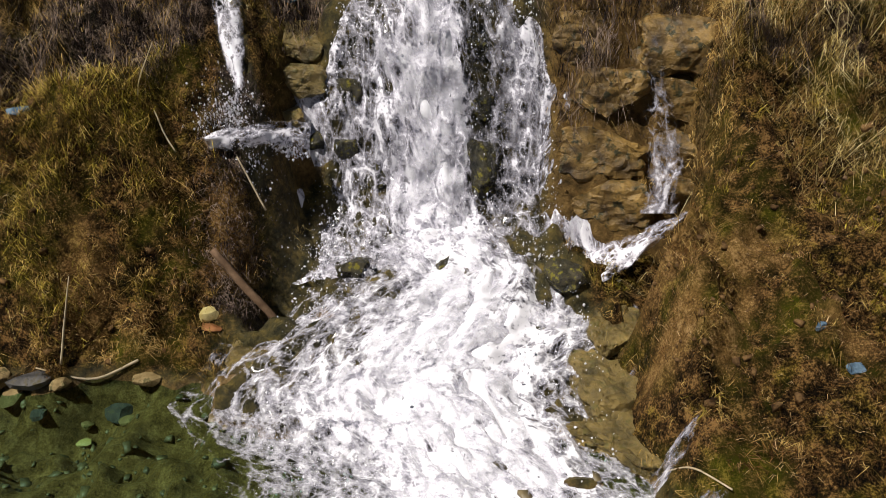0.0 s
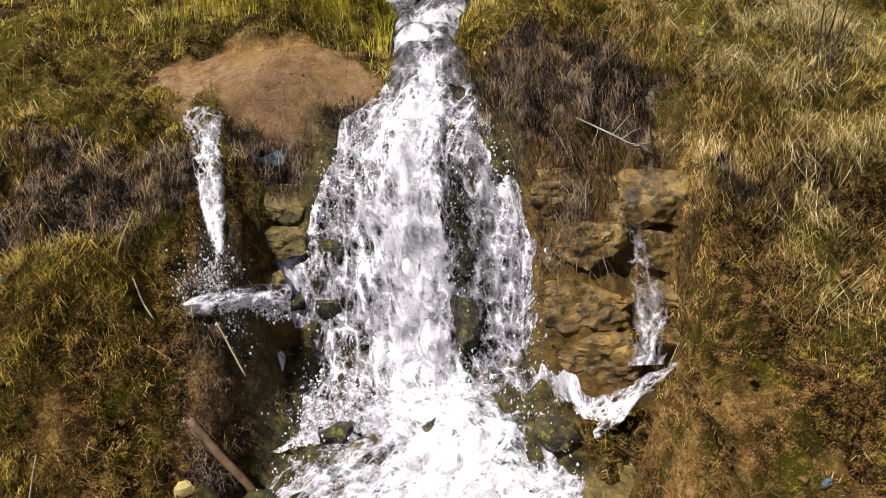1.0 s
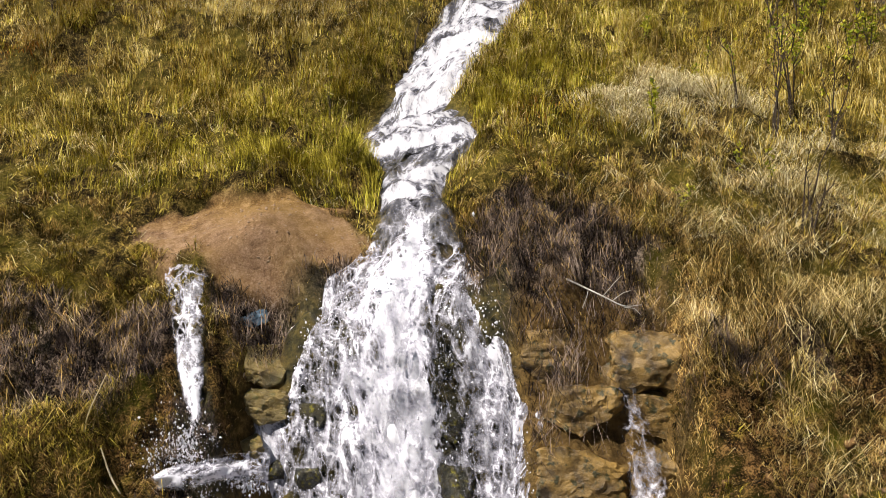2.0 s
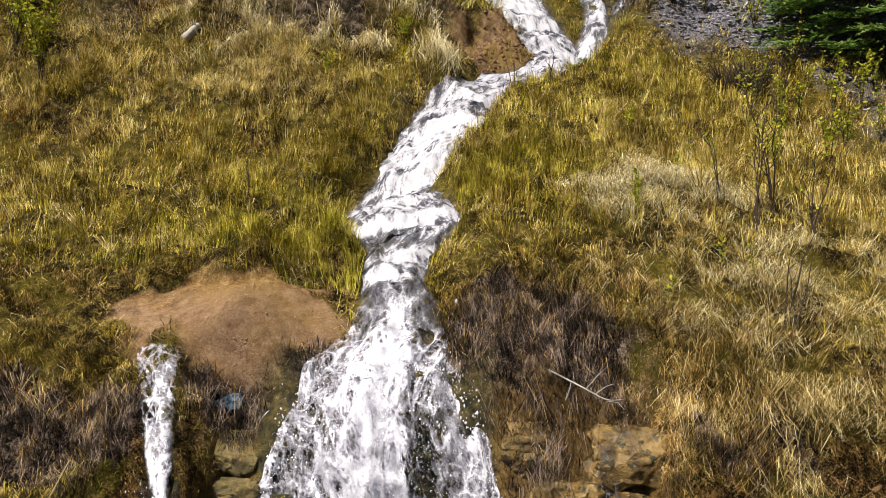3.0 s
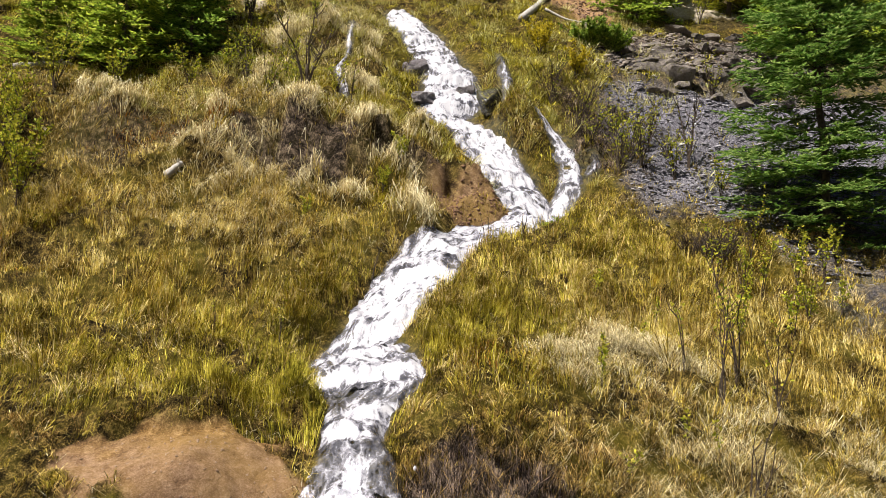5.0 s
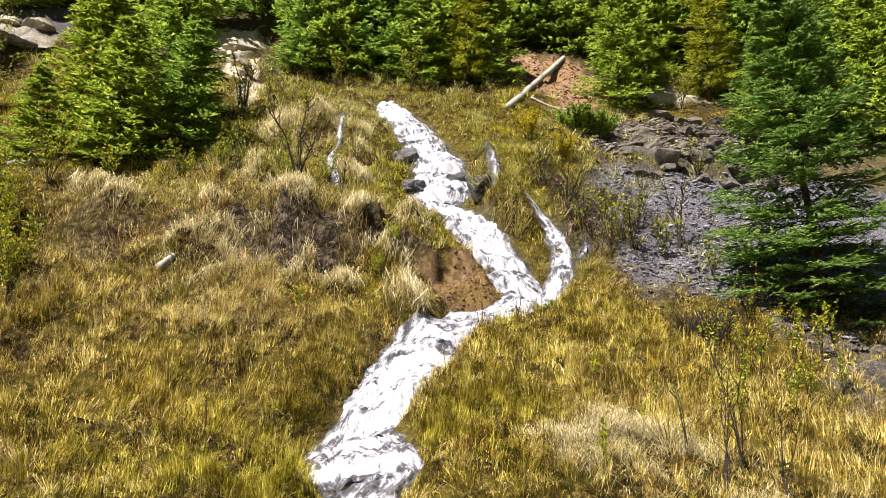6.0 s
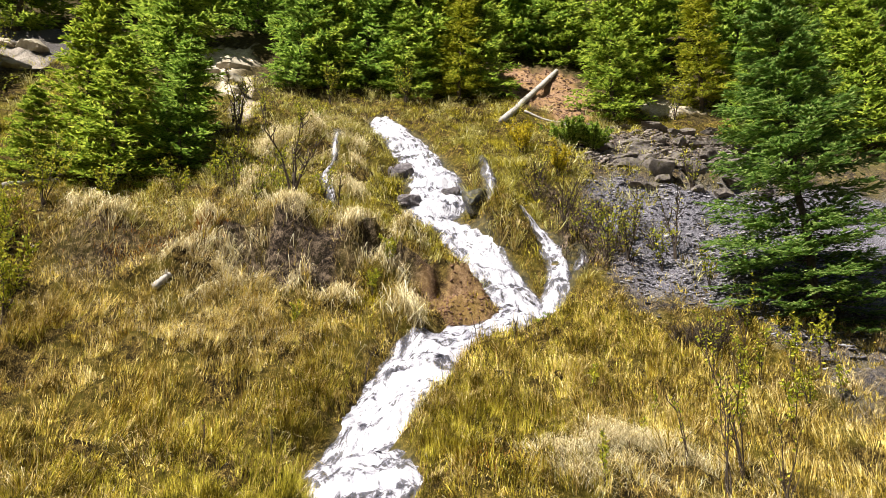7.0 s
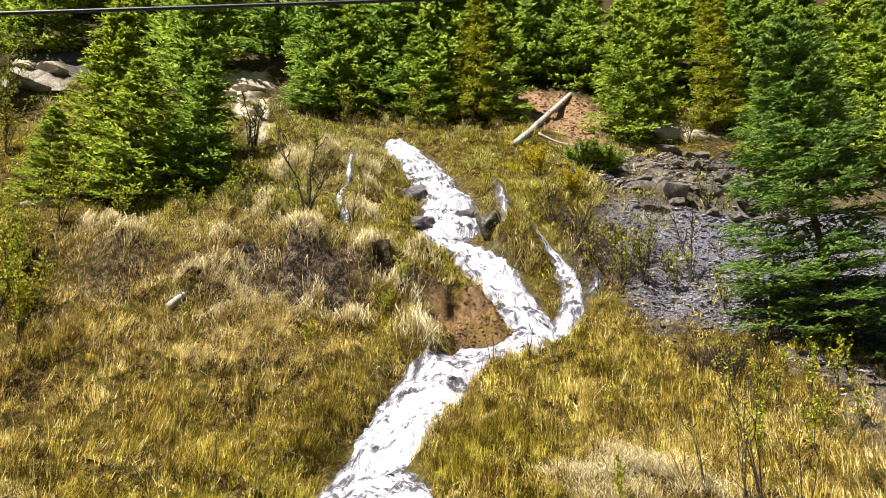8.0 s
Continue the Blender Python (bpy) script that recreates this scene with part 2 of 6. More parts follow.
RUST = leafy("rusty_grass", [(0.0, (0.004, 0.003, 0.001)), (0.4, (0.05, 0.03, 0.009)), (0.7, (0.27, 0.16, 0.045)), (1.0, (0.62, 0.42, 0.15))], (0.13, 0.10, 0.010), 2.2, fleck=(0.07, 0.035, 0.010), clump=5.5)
DEAD = leafy("dead_roots", [(0.0, (0.003, 0.002, 0.002)), (0.5, (0.040, 0.028, 0.024)), (1.0, (0.27, 0.20, 0.155))], through=0.1, clump=5.5)
NEEDLE = leafy("spruce_needles", [(0.0, (0.045, 0.105, 0.018)), (0.6, (0.17, 0.28, 0.055)), (1.0, (0.42, 0.52, 0.16))], through=0.35)
FOREST = leafy("forest_needles", [(0.0, (0.06, 0.105, 0.010)), (0.6, (0.28, 0.36, 0.035)), (1.0, (0.58, 0.60, 0.08))], through=0.5, differ=(0.6, 0.8, 1.25))
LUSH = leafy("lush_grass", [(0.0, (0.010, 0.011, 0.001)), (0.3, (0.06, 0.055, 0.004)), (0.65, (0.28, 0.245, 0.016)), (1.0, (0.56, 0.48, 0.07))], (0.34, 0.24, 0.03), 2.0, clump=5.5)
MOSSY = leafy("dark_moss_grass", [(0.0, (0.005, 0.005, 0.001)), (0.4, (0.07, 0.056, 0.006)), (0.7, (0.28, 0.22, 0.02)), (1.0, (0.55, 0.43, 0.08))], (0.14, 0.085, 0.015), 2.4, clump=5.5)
FRESH = leafy("fresh_moss_grass", [(0.0, (0.02, 0.022, 0.001)), (0.35, (0.16, 0.145, 0.008)), (0.7, (0.44, 0.39, 0.03)), (1.0, (0.72, 0.64, 0.10))], (0.40, 0.32, 0.03), 1.6, clump=4.0)
SPRINGSTRAW = leafy("greenish_straw", [(0.0, (0.16, 0.14, 0.03)), (0.5, (0.52, 0.46, 0.14)), (1.0, (0.86, 0.80, 0.44))], (0.42, 0.44, 0.05), 0.9, through=0.15)
PALE = leafy("bleached_straw", [(0.0, (0.26, 0.19, 0.07)), (0.5, (0.62, 0.52, 0.27)), (1.0, (0.90, 0.82, 0.58))], through=0.15)
LARCH = leafy("yellow_green_needles", [(0.0, (0.10, 0.13, 0.014)), (0.6, (0.34, 0.36, 0.03)), (1.0, (0.58, 0.54, 0.07))], through=0.3)
GOLD = leafy("golden_leaves", [(0.0, (0.24, 0.20, 0.012)), (0.5, (0.48, 0.38, 0.02)), (1.0, (0.70, 0.56, 0.05))], through=0.35)
SPRING = leafy("spring_leaves", [(0.0, (0.14, 0.19, 0.012)), (0.5, (0.30, 0.31, 0.025)), (1.0, (0.52, 0.47, 0.05))], through=0.35)
BARK = plain("bark", (0.05, 0.038, 0.028), (0.15, 0.115, 0.085), 12, 0.9, 0.6)
TWIG = plain("twig_bark", (0.035, 0.026, 0.02), (0.10, 0.075, 0.055), 20, 0.85, 0.3)
DEADWOOD = plain("weathered_wood", (0.30, 0.27, 0.23), (0.56, 0.53, 0.48), 7, 0.85, 0.5)
BROWNWOOD = plain("brown_stick", (0.10, 0.06, 0.035), (0.22, 0.14, 0.085), 10, 0.8, 0.4)
STRAW = plain("pale_stick", (0.42, 0.33, 0.20), (0.62, 0.52, 0.36), 12, 0.8, 0.2)
OCHRE = plain("ochre_rock", (0.035, 0.020, 0.007), (0.44, 0.27, 0.075), 5, 0.4, 1.0, 0.03, (0.035, 0.032, 0.010))
OLIVE = plain("wet_olive_rock", (0.05, 0.038, 0.010), (0.36, 0.25, 0.075), 5, 0.4, 1.0, 0.05, (0.10, 0.085, 0.02))
GREY = plain("grey_rock", (0.045, 0.042, 0.04), (0.17, 0.16, 0.15), 5, 0.75, 0.9, 0.04, (0.10, 0.085, 0.05))
WETROCK = plain("wet_rock", (0.010, 0.011, 0.008), (0.09, 0.075, 0.035), 8, 0.25, 1.0, 0.04, (0.16, 0.14, 0.015))
RUBBER = plain("cable_sheath", (0.015, 0.015, 0.018), (0.03, 0.03, 0.034), 30, 0.5, 0.1)

# ---- the hillside ----
LEFT = [(-60, 2.2), (1.2, 2.2), (2.4, -0.3), (5.0, -0.22), (5.35, 0.0), (5.7, 0.5), (6.3, 1.75), (6.8, 2.2), (7.2, 2.6), (7.7, 3.05), (8.5, 3.55),
        (9.4, 3.97), (11, 4.65), (12.5, 6.0), (14, 7.15), (15, 8.45), (17, 9.9), (20, 12.3), (25, 16.6), (32, 23), (45, 36), (70, 58), (130, 95), (400, 170)]
RIGHT = [(-60, 2.2), (1.2, 2.2), (2.6, 0.0), (3.4, 0.25), (4.2, 0.7), (5.1, 1.15), (5.7, 1.45), (6.4, 1.95), (6.85, 2.5), (7.3, 3.03), (7.95, 3.6),
         (9.0, 4.35), (10.2, 4.95), (11.9, 6.05), (13.5, 6.9), (15, 8.0), (17, 9.8), (18.7, 11.6), (20, 12.5), (25, 16.6), (32, 23), (45, 36), (70, 58), (130, 95), (400, 170)]
MIDDLE = [(-60, 2.2), (1.2, 2.2), (2.4, -0.35), (4.2, -0.15), (5.2, 0.1), (6.0, 0.38), (6.55, 0.6), (6.9, 0.95), (7.05, 1.6), (7.15, 2.2), (7.35, 2.65), (7.6, 2.9),
          (7.9, 3.1), (8.3, 3.55), (9.2, 4.0), (11, 4.65), (400, 170)]
# the stepped rock beside the fall
LEDGES = [(6.4, 0.55), (6.62, 0.68), (6.68, 1.08), (6.8, 1.14), (6.85, 1.5), (6.95, 1.56), (6.99, 2.0), (7.08, 2.06), (7.12, 2.5), (7.3, 2.85), (7.6, 3.1), (7.9, 3.3), (8.3, 3.6), (9.2, 4.0)]
# the brook's middle line: x, y, half width
BROOK = [(0.09, 7.8, 0.45), (0.05, 8.6, 0.34), (0.12, 9.15, 0.42), (0.32, 9.5, 0.56), (0.14, 10.1, 0.68), (0.05, 11.0, 0.56), (0.38, 11.5, 0.55), (0.72, 11.95, 0.66), (0.98, 12.4, 0.56), (1.35, 12.85, 0.5), (1.95, 13.3, 0.5),
         (2.6, 13.6, 0.52), (3.0, 14.2, 0.55), (2.72, 15.1, 0.52), (2.32, 15.8, 0.46), (1.9, 16.6, 0.45), (1.5, 17.1, 0.65), (1.75, 17.7, 0.8), (1.55, 18.7, 0.6), (1.2, 20.2, 0.5), (0.7, 20.95, 0.42), (0.45, 21.5, 0.32)]
BRANCH = [(3.3, 14.3, 0.32), (3.7, 14.75, 0.3), (3.92, 15.2, 0.32), (3.85, 15.95, 0.3), (3.5, 16.5, 0.27), (3.05, 16.95, 0.24), (2.75, 17.35, 0.22)]
# thin runs of water: the side fall, the rivulets and the spout
SIDE = [(-1.88, 7.3, 0.1), (-1.8, 7.1, 0.11), (-1.7, 6.75, 0.09), (-1.62, 6.45, 0.2)]
RUNS = [[(-0.47, 15.5, 0.13), (-0.62, 16.6, 0.1), (-0.8, 17.55, 0.13), (-0.66, 18.0, 0.07), (-0.62, 18.9, 0.09), (-0.6, 19.7, 0.14)],
        [(2.92, 17.4, 0.2), (2.95, 18.0, 0.15), (2.88, 18.6, 0.14)], [(4.12, 15.0, 0.16), (4.3, 15.3, 0.2), (4.4, 15.6, 0.14)]]
# knolls and hollows: x, y, radius, height
KNOLLS = [(-1.35, 8.0, 0.62, 0.16), (-1.3, 7.74, 0.4, 0.2), (-1.15, 7.38, 0.3, -0.25), (-0.75, 7.5, 0.2, -0.15), (1.35, 7.75, 0.7, 0.14), (-1.1, 15.6, 1.2, 0.25), (3.0, 16.3, 0.5, 0.75), (-3.0, 14.4, 1.2, 0.2), (3.6, 13.0, 0.9, 0.12), (-2.6, 6.0, 0.5, 0.12), (2.6, 5.5, 0.6, 0.1),
          (4.5, 10.6, 0.7, 0.1), (-1.5, 6.0, 0.2, -0.25), (0.3, 14.4, 0.6, 0.25), (1.0, 7.55, 0.2, 0.1), (1.5, 7.42, 0.2, 0.14), (1.78, 7.65, 0.22, 0.12), (0.95, 7.95, 0.18, 0.1), (1.3, 7.75, 0.15, -0.1), (-0.9, 19.5, 1.2, 0.3)]
# small turf hummocks on the knoll left of the brook
HUMMOCKS = [(-2.2, 14.25), (-2.02, 15.97), (-1.25, 14.56), (-0.81, 14.06), (-0.34, 13.67), (0.79, 13.3), (0.52, 14.31), (-4.27, 14.61), (-4.9, 15.04), (-2.96, 13.9), (-1.26, 19.16), (-0.16, 17.53), (-2.29, 18.68), (-2.69, 14.63), (-0.1, 14.44), (0.9, 15.2), (-1.6, 17.2), (-0.2, 16.3)]
KNOLLS += [(hx, hy, 0.25 + 0.05 * (k % 3), 0.28 + 0.06 * (k % 4)) for k, (hx, hy) in enumerate(HUMMOCKS)]

# bare sandy slopes between the conifers: x, y, reach in x and in y
SANDY = [(-4.9, 25.4, 1.2, 1.7), (-3.8, 23.2, 0.7, 1.2), (-3.2, 21.9, 0.45, 0.8), (-11.2, 23.6, 1.5, 1.3), (10.2, 24.4, 1.5, 0.7), (13.4, 23.6, 1.6, 0.6)]
# steep turf edges: from x to x, at y, height, run of the slope that they break
SCARPS = [(6.5, 10.4, 18.5, 0.45, 0.7), (-2.2, -0.6, 7.6, 0.34, 0.4), (-2.2, 2.0, 14.4, 0.75, 0.85), (-3.9, -2.3, 13.75, 0.35, 0.7), (0.9, 2.4, 7.32, 0.3, 0.5), (-2.2, 0.0, 8.72, 0.22, 0.5), (2.3, 4.5, 6.75, 0.3, 0.6), (-4.2, -1.9, 6.9, 0.3, 0.6), (-2.5, 0.8, 18.7, 0.5, 1.0), (-5.2, -3.6, 12.0, 0.25, 0.6), (2.2, 5.5, 8.35, 0.18, 0.5), (3.4, 4.8, 13.1, 0.25, 0.6)]


# small falls along the brook: y, height, run of the slope that they break
STEPS = [(9.0, 0.16, 0.45), (9.75, 0.16, 0.4), (10.55, 0.22, 0.4), (11.3, 0.26, 0.4), (12.05, 0.2, 0.35), (12.8, 0.2, 0.35), (14.5, 0.25, 0.4), (15.3, 0.25, 0.4), (16.2, 0.3, 0.4), (17.2, 0.32, 0.45), (18.2, 0.3, 0.4), (19.2, 0.3, 0.4), (20.2, 0.25, 0.4)]


def soft(a, b, t):
    u = np.clip((t - a) / (b - a), 0, 1)
    return u * u * (3 - 2 * u)


def lane(knots, y):
    k = np.array(knots)
    return sum(np.interp(y + o, k[:, 0], k[:, 1]) for o in (-0.12, -0.06, 0, 0.06, 0.12)) / 5


def grain(x, y, size, seed=0):
    """Smooth random bumps between -1 and 1, about size metres across."""
    x, y = np.asarray(x, float) / size + 13.7 * seed, np.asarray(y, float) / size + 7.3 * seed
    i, j = np.floor(x), np.floor(y)
    u, v = x - i, y - j
    u, v = u * u * (3 - 2 * u), v * v * (3 - 2 * v)

    def r(a, b):
        return np.mod(np.sin(a * 127.1 + b * 311.7 + seed * 74.7) * 43758.5453, 1.0) * 2 - 1
    return (r(i, j) * (1 - u) + r(i + 1, j) * u) * (1 - v) + (r(i, j + 1) * (1 - u) + r(i + 1, j + 1) * u) * v


def off_line(line, x, y):
    """How far from a brook's edge in half widths: 0 on its middle line, 1 at its edge."""
    best = np.full(np.shape(x), 99.0)
    for (ax, ay, aw), (bx, by, bw) in zip(line, line[1:]):
        dx, dy = bx - ax, by - ay
        t = np.clip(((x - ax) * dx + (y - ay) * dy) / (dx * dx + dy * dy), 0, 1)
        best = np.minimum(best, np.hypot(x - ax - t * dx, y - ay - t * dy) / (aw + t * (bw - aw)))
    return best


def recess(x, y):
    """1 inside the hollow behind and below the lower fall."""
    xl = -1.35 - 0.45 * (1 - soft(5.4, 6.6, y))
    xr = 1.45 + 0.7 * soft(5.2, 6.2, y)
    return soft(xl - 0.25, xl + 0.2, x) * (1 - soft(xr - 0.15, xr + 0.25, x)) * (1 - soft(7.6, 8.6, y))


def smooth_ground(x, y):
    x, y = np.asarray(x, float), np.asarray(y, float)
    wr = soft(-0.2, 1.8, x)
    side = lane(LEFT, y) * (1 - wr) + lane(RIGHT, y) * wr
    w = recess(x, y)
    ledged = soft(0.85, 1.1, x) * soft(6.45, 6.6, y)
    z = side * (1 - w) + (lane(MIDDLE, y + 0.05) * (1 - ledged) + lane(LEDGES, y + 0.05 * grain(x, 0 * x, 0.45, 11)) * ledged) * w
    gully = np.exp(-(off_line(BROOK, x, y) / 1.25) ** 4) * soft(8.2, 8.8, y)
    z = z - gully * (0.14 + 0.36 * soft(10.2, 11.4, y) * (1 - soft(19.5, 21.5, y)))
    ragged = 0.2 * grain(x, y, 0.6, 15) + 0.35 * (x - 1.0) * soft(10, 13.5, y) * (1 - soft(13, 14, y)) * 0.3
    for sy, h, run in STEPS:
        z = z + h * gully * (soft(sy - 0.11, sy + 0.11, y + ragged) - soft(sy - run, sy + run, y + ragged))
    z = z - np.exp(-(off_line(BRANCH, x, y) / 1.2) ** 4) * 0.18
    edge = 0.3 * grain(x, y, 0.7, 12) + 0.12 * grain(x, y, 0.25, 13)
    for sx0, sx1, sy, h, run in SCARPS:
        span = soft(sx0 - 0.4, sx0 + 0.3, x) * (1 - soft(sx1 - 0.3, sx1 + 0.4, x))
        z = z + h * span * (soft(sy - 0.08, sy + 0.08, y + edge) - soft(sy - run, sy + run, y + edge))
    for kx, ky, r, h in KNOLLS:
        z = z + h * np.exp(-((x - kx) ** 2 + (y - ky) ** 2) / (r * r))
    return z


def ground_z(x, y):
    x, y = np.asarray(x, float), np.asarray(y, float)
    z = smooth_ground(x, y)
    wet = np.exp(-(off_line(BROOK, x, y) / 1.1) ** 4) * soft(7.9, 8.3, y)
    bare = soil_mask(x, y)
    tuss = (1 - 0.8 * wet) * (1 - 0.7 * bare) * soft(2.5, 5.0, y)
    far = soft(20, 45, y)
    z = z + tuss * (0.13 * grain(x, y, 1.1, 1) * (1 - 0.5 * recess(x, y)) + (0.13 + 0.06 * (1 - soft(7.4, 7.9, y))) * grain(x, y, 0.37, 2) + (0.07 + 0.06 * (1 - soft(7.4, 7.9, y))) * grain(x, y, 0.14, 3)) + 0.012 * grain(x, y, 0.06, 4)
    return z + far * (1.6 * grain(x, y, 9, 5) + 0.6 * grain(x, y, 3.5, 6))


def soil_mask(x, y):
    """The bare mound of red-brown soil above the small side fall."""
    d = np.hypot((x + 1.4) / 1.12, (y - 8.06) / 0.56) + 0.16 * grain(x, y, 0.35, 8) + 0.1 * grain(x, y, 0.12, 14)
    return 1 - soft(0.86, 1.02, d)


def bare_bank(x, y):
    """Where the lower banks are open brown litter with little grass."""
    a = soft(1.15, 1.5, x) * (1 - soft(2.5, 3.5, x)) * (1 - soft(6.0, 6.6, y))
    b = soft(-2.6, -2.2, x) * (1 - soft(-1.5, -1.2, x)) * (1 - soft(6.3, 6.7, y))
    return np.clip(1.1 * np.maximum(a, 0.8 * b) + 0.5 * grain(x, y, 0.3, 51), 0, 1) * np.maximum(a, b)


def clay_mask(x, y, z, e):
    """Bare ochre earth: patches on the banks, the crest of the soil mound, and the bed of the pool."""
    c = 0.75 * (1 - soft(-0.02, 0.04, z)) * (1 - soft(5.6, 5.9, y))
    for px, py, r, k in ((1.6, 4.72, 0.26, 0.9), (1.8, 4.6, 0.2, 0.8), (2.31, 5.28, 0.26, 0.8), (1.7, 5.35, 0.3, 0.6), (-1.72, 6.05, 0.26, 0.7), (2.0, 4.95, 0.2, 0.6), (2.6, 4.6, 0.25, 0.6), (-2.9, 5.75, 0.2, 0.5), (2.35, 6.9, 0.25, 0.6)):
        c = np.maximum(c, k * (1 - soft(0.5, 1.1, np.hypot(x - px, y - py) / r + 1.8 * e)))
    crest = 0.8 * soil_mask(x, y) * soft(7.98, 8.2, y + 0.12 * x + e)
    return np.maximum(c, crest)


def masks(x, y, z, steep):
    e = 0.25 * grain(x, y, 0.5, 9) + 0.12 * grain(x, y, 0.16, 10)
    wet = np.maximum((1 - soft(0.74, 0.98, off_line(BROOK, x, y) + 0.4 * e - 0.15 * soft(14, 15.5, y))) * soft(7.6, 8.0, y), 1 - soft(0.85, 1.15, off_line(BRANCH, x, y) + 0.4 * e))
    for run in (SIDE, *RUNS):
        wet = np.maximum(wet, 1 - soft(0.9, 1.3, off_line(run, x, y) + 0.4 * e))
    fan = recess(x, y) * (1 - soft(7.4, 7.8, y)) * (1 - soft(0.8, 1.05, x + 0.3 * e - 0.3 * (1 - soft(6.2, 6.7, y))))
    fan = fan * (1 - (1 - soft(-1.2, -1.0, x)) * soft(6.6, 6.9, y))
    wet = np.maximum(wet, fan * soft(2.0, 2.6, y))
    wet = np.maximum(wet, (1 - soft(0.02, 0.12, z + 0.2 * e)) * (1 - soft(5.6, 5.9, y)))
    rock = recess(x, y) * soft(1.1, 2.0, steep + 0.4 * e) * (1 - soft(7.2, 7.4, y)) * soft(6.3, 6.5, y)
    redbank = 0.85 * (1 - soft(0.7, 1.15, np.hypot((x - 1.7 - 0.4 * (y - 14.0)) / 1.0, (y - 14.0) / 0.55) + 1.6 * e))
    redslope = 1 - soft(0.85, 1.1, np.hypot((x - 6.0) / 1.6, (y - 25.0) / 2.6) + e)
    soil = np.maximum(np.maximum(soil_mask(x, y), 0.75 * redbank), redslope)
    scree = soft(4.6, 5.4, x - 0.12 * (y - 15) + 1.2 * e) * soft(13.6, 14.6, y + e) * (1 - soft(20.5, 22, y + e))
    scree = scree * (1 - 0.85 * soft(18.0, 18.6, y + e))
    scree = np.maximum(scree, 0.4 * soft(6.2, 7.0, x + 3 * e) * soft(10.6, 11.4, y + 2 * e) * (1 - soft(14, 15, y)))
    scree = np.maximum(scree, 0.45 * (1 - soft(0.8, 1.1, np.hypot((x + 11.5) / 2.2, (y - 24.5) / 2.5) + e)))
    mud = (1 - soft(0.6, 1.2, np.hypot((x - 1.2) / 0.95, (y - 7.5) / 0.65) + 1.8 * e))
    mud = np.maximum(mud, 1 - soft(0.7, 1.1, np.hypot((x + 1.25) / 0.45, (y - 7.42) / 0.2) + e))
    mud = np.maximum(mud, 0.75 * (1 - soft(0.6, 1.2, np.hypot((x - 4.75) / 0.8, (y - 16.2) / 1.4) + 2 * e)))
    mud = np.maximum(mud, 0.8 * (1 - soft(0.6, 1.2, np.hypot((x + 0.6) / 1.7, (y - 14.42) / 0.38) + 2.2 * e)))
    mud = np.maximum(mud, 0.4 * (1 - soft(0.6, 1.1, np.hypot((x + 3.7) / 1.3, (y - 14.3) / 0.5) + 2.2 * e)))
    mud = np.maximum(mud, 0.85 * (1 - soft(0.5, 1.15, np.hypot((x + 2.75) / 1.2, (y - 7.1) / 0.42) + 2.4 * e)))
    mud = np.maximum(mud, 0.8 * (1 - soft(0.5, 1.15, np.hypot((x + 3.9) / 0.7, (y - 6.9) / 0.3) + 2.4 * e)))
    mud = np.maximum(mud, 0.8 * (1 - soft(0.5, 1.15, np.hypot((x - 2.6) / 0.6, (y - 6.75) / 0.18) + 2.2 * e)))
    mud = np.maximum(mud, 1 - soft(0.6, 1.1, np.hypot((x + 0.8) / 0.38, (y - 7.7) / 0.13) + 1.6 * e))
    mud = np.maximum(mud, 0.85 * soft(5.4, 6.2, x + 2 * e) * (1 - soft(11, 12, x)) * soft(18.7, 19.2, y + e) * (1 - soft(21.4, 22.4, y + 2 * e)))
    sand = 0.0 * x
    for px, py, rx, ry in SANDY:
        sand = np.maximum(sand, 1 - soft(0.75, 1.1, np.hypot((x - px) / rx, (y - py) / ry) + 1.6 * e))
    forest = soft(22.6, 23.6, y + 2 * e) * (1 - sand)
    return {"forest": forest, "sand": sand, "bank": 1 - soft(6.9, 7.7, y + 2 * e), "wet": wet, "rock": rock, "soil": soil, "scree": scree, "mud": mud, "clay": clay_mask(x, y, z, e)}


def spaced(parts):
    out = [np.arange(a, b, s) for a, b, s in parts]
    return np.concatenate(out)


def grid_mesh(name, X, Y, Z, mats, flip=False, uv=None):
    """One sheet from arrays of places, rows by columns."""
    nr, nc = X.shape
    idx = np.arange(nr * nc).reshape(nr, nc)
    q = np.stack([idx[:-1, :-1], idx[:-1, 1:], idx[1:, 1:], idx[1:, :-1]], -1).reshape(-1, 4)
    if flip:
        q = q[:, ::-1]
    me = bpy.data.meshes.new(name)
    me.vertices.add(nr * nc)
    me.vertices.foreach_set("co", np.stack([X, Y, Z], -1).astype(np.float32).ravel())
    me.loops.add(q.size)
    me.loops.foreach_set("vertex_index", q.astype(np.int32).ravel())
    me.polygons.add(len(q))
    me.polygons.foreach_set("loop_start", np.arange(0, q.size, 4, dtype=np.int32))
    me.polygons.foreach_set("use_smooth", np.ones(len(q), dtype=bool))
    if uv is not None:
        layer = me.uv_layers.new(name="flow")
        layer.data.foreach_set("uv", np.stack(uv, -1).reshape(-1, 2)[q.ravel()].astype(np.float32).ravel())
    for k in mats:
        me.materials.append(k)
    me.update(calc_edges=True)
    return me


def put_mask(me, name, values):
    a = me.attributes.new(name, "FLOAT", "POINT")
    a.data.foreach_set("value", np.asarray(values, np.float32).ravel())


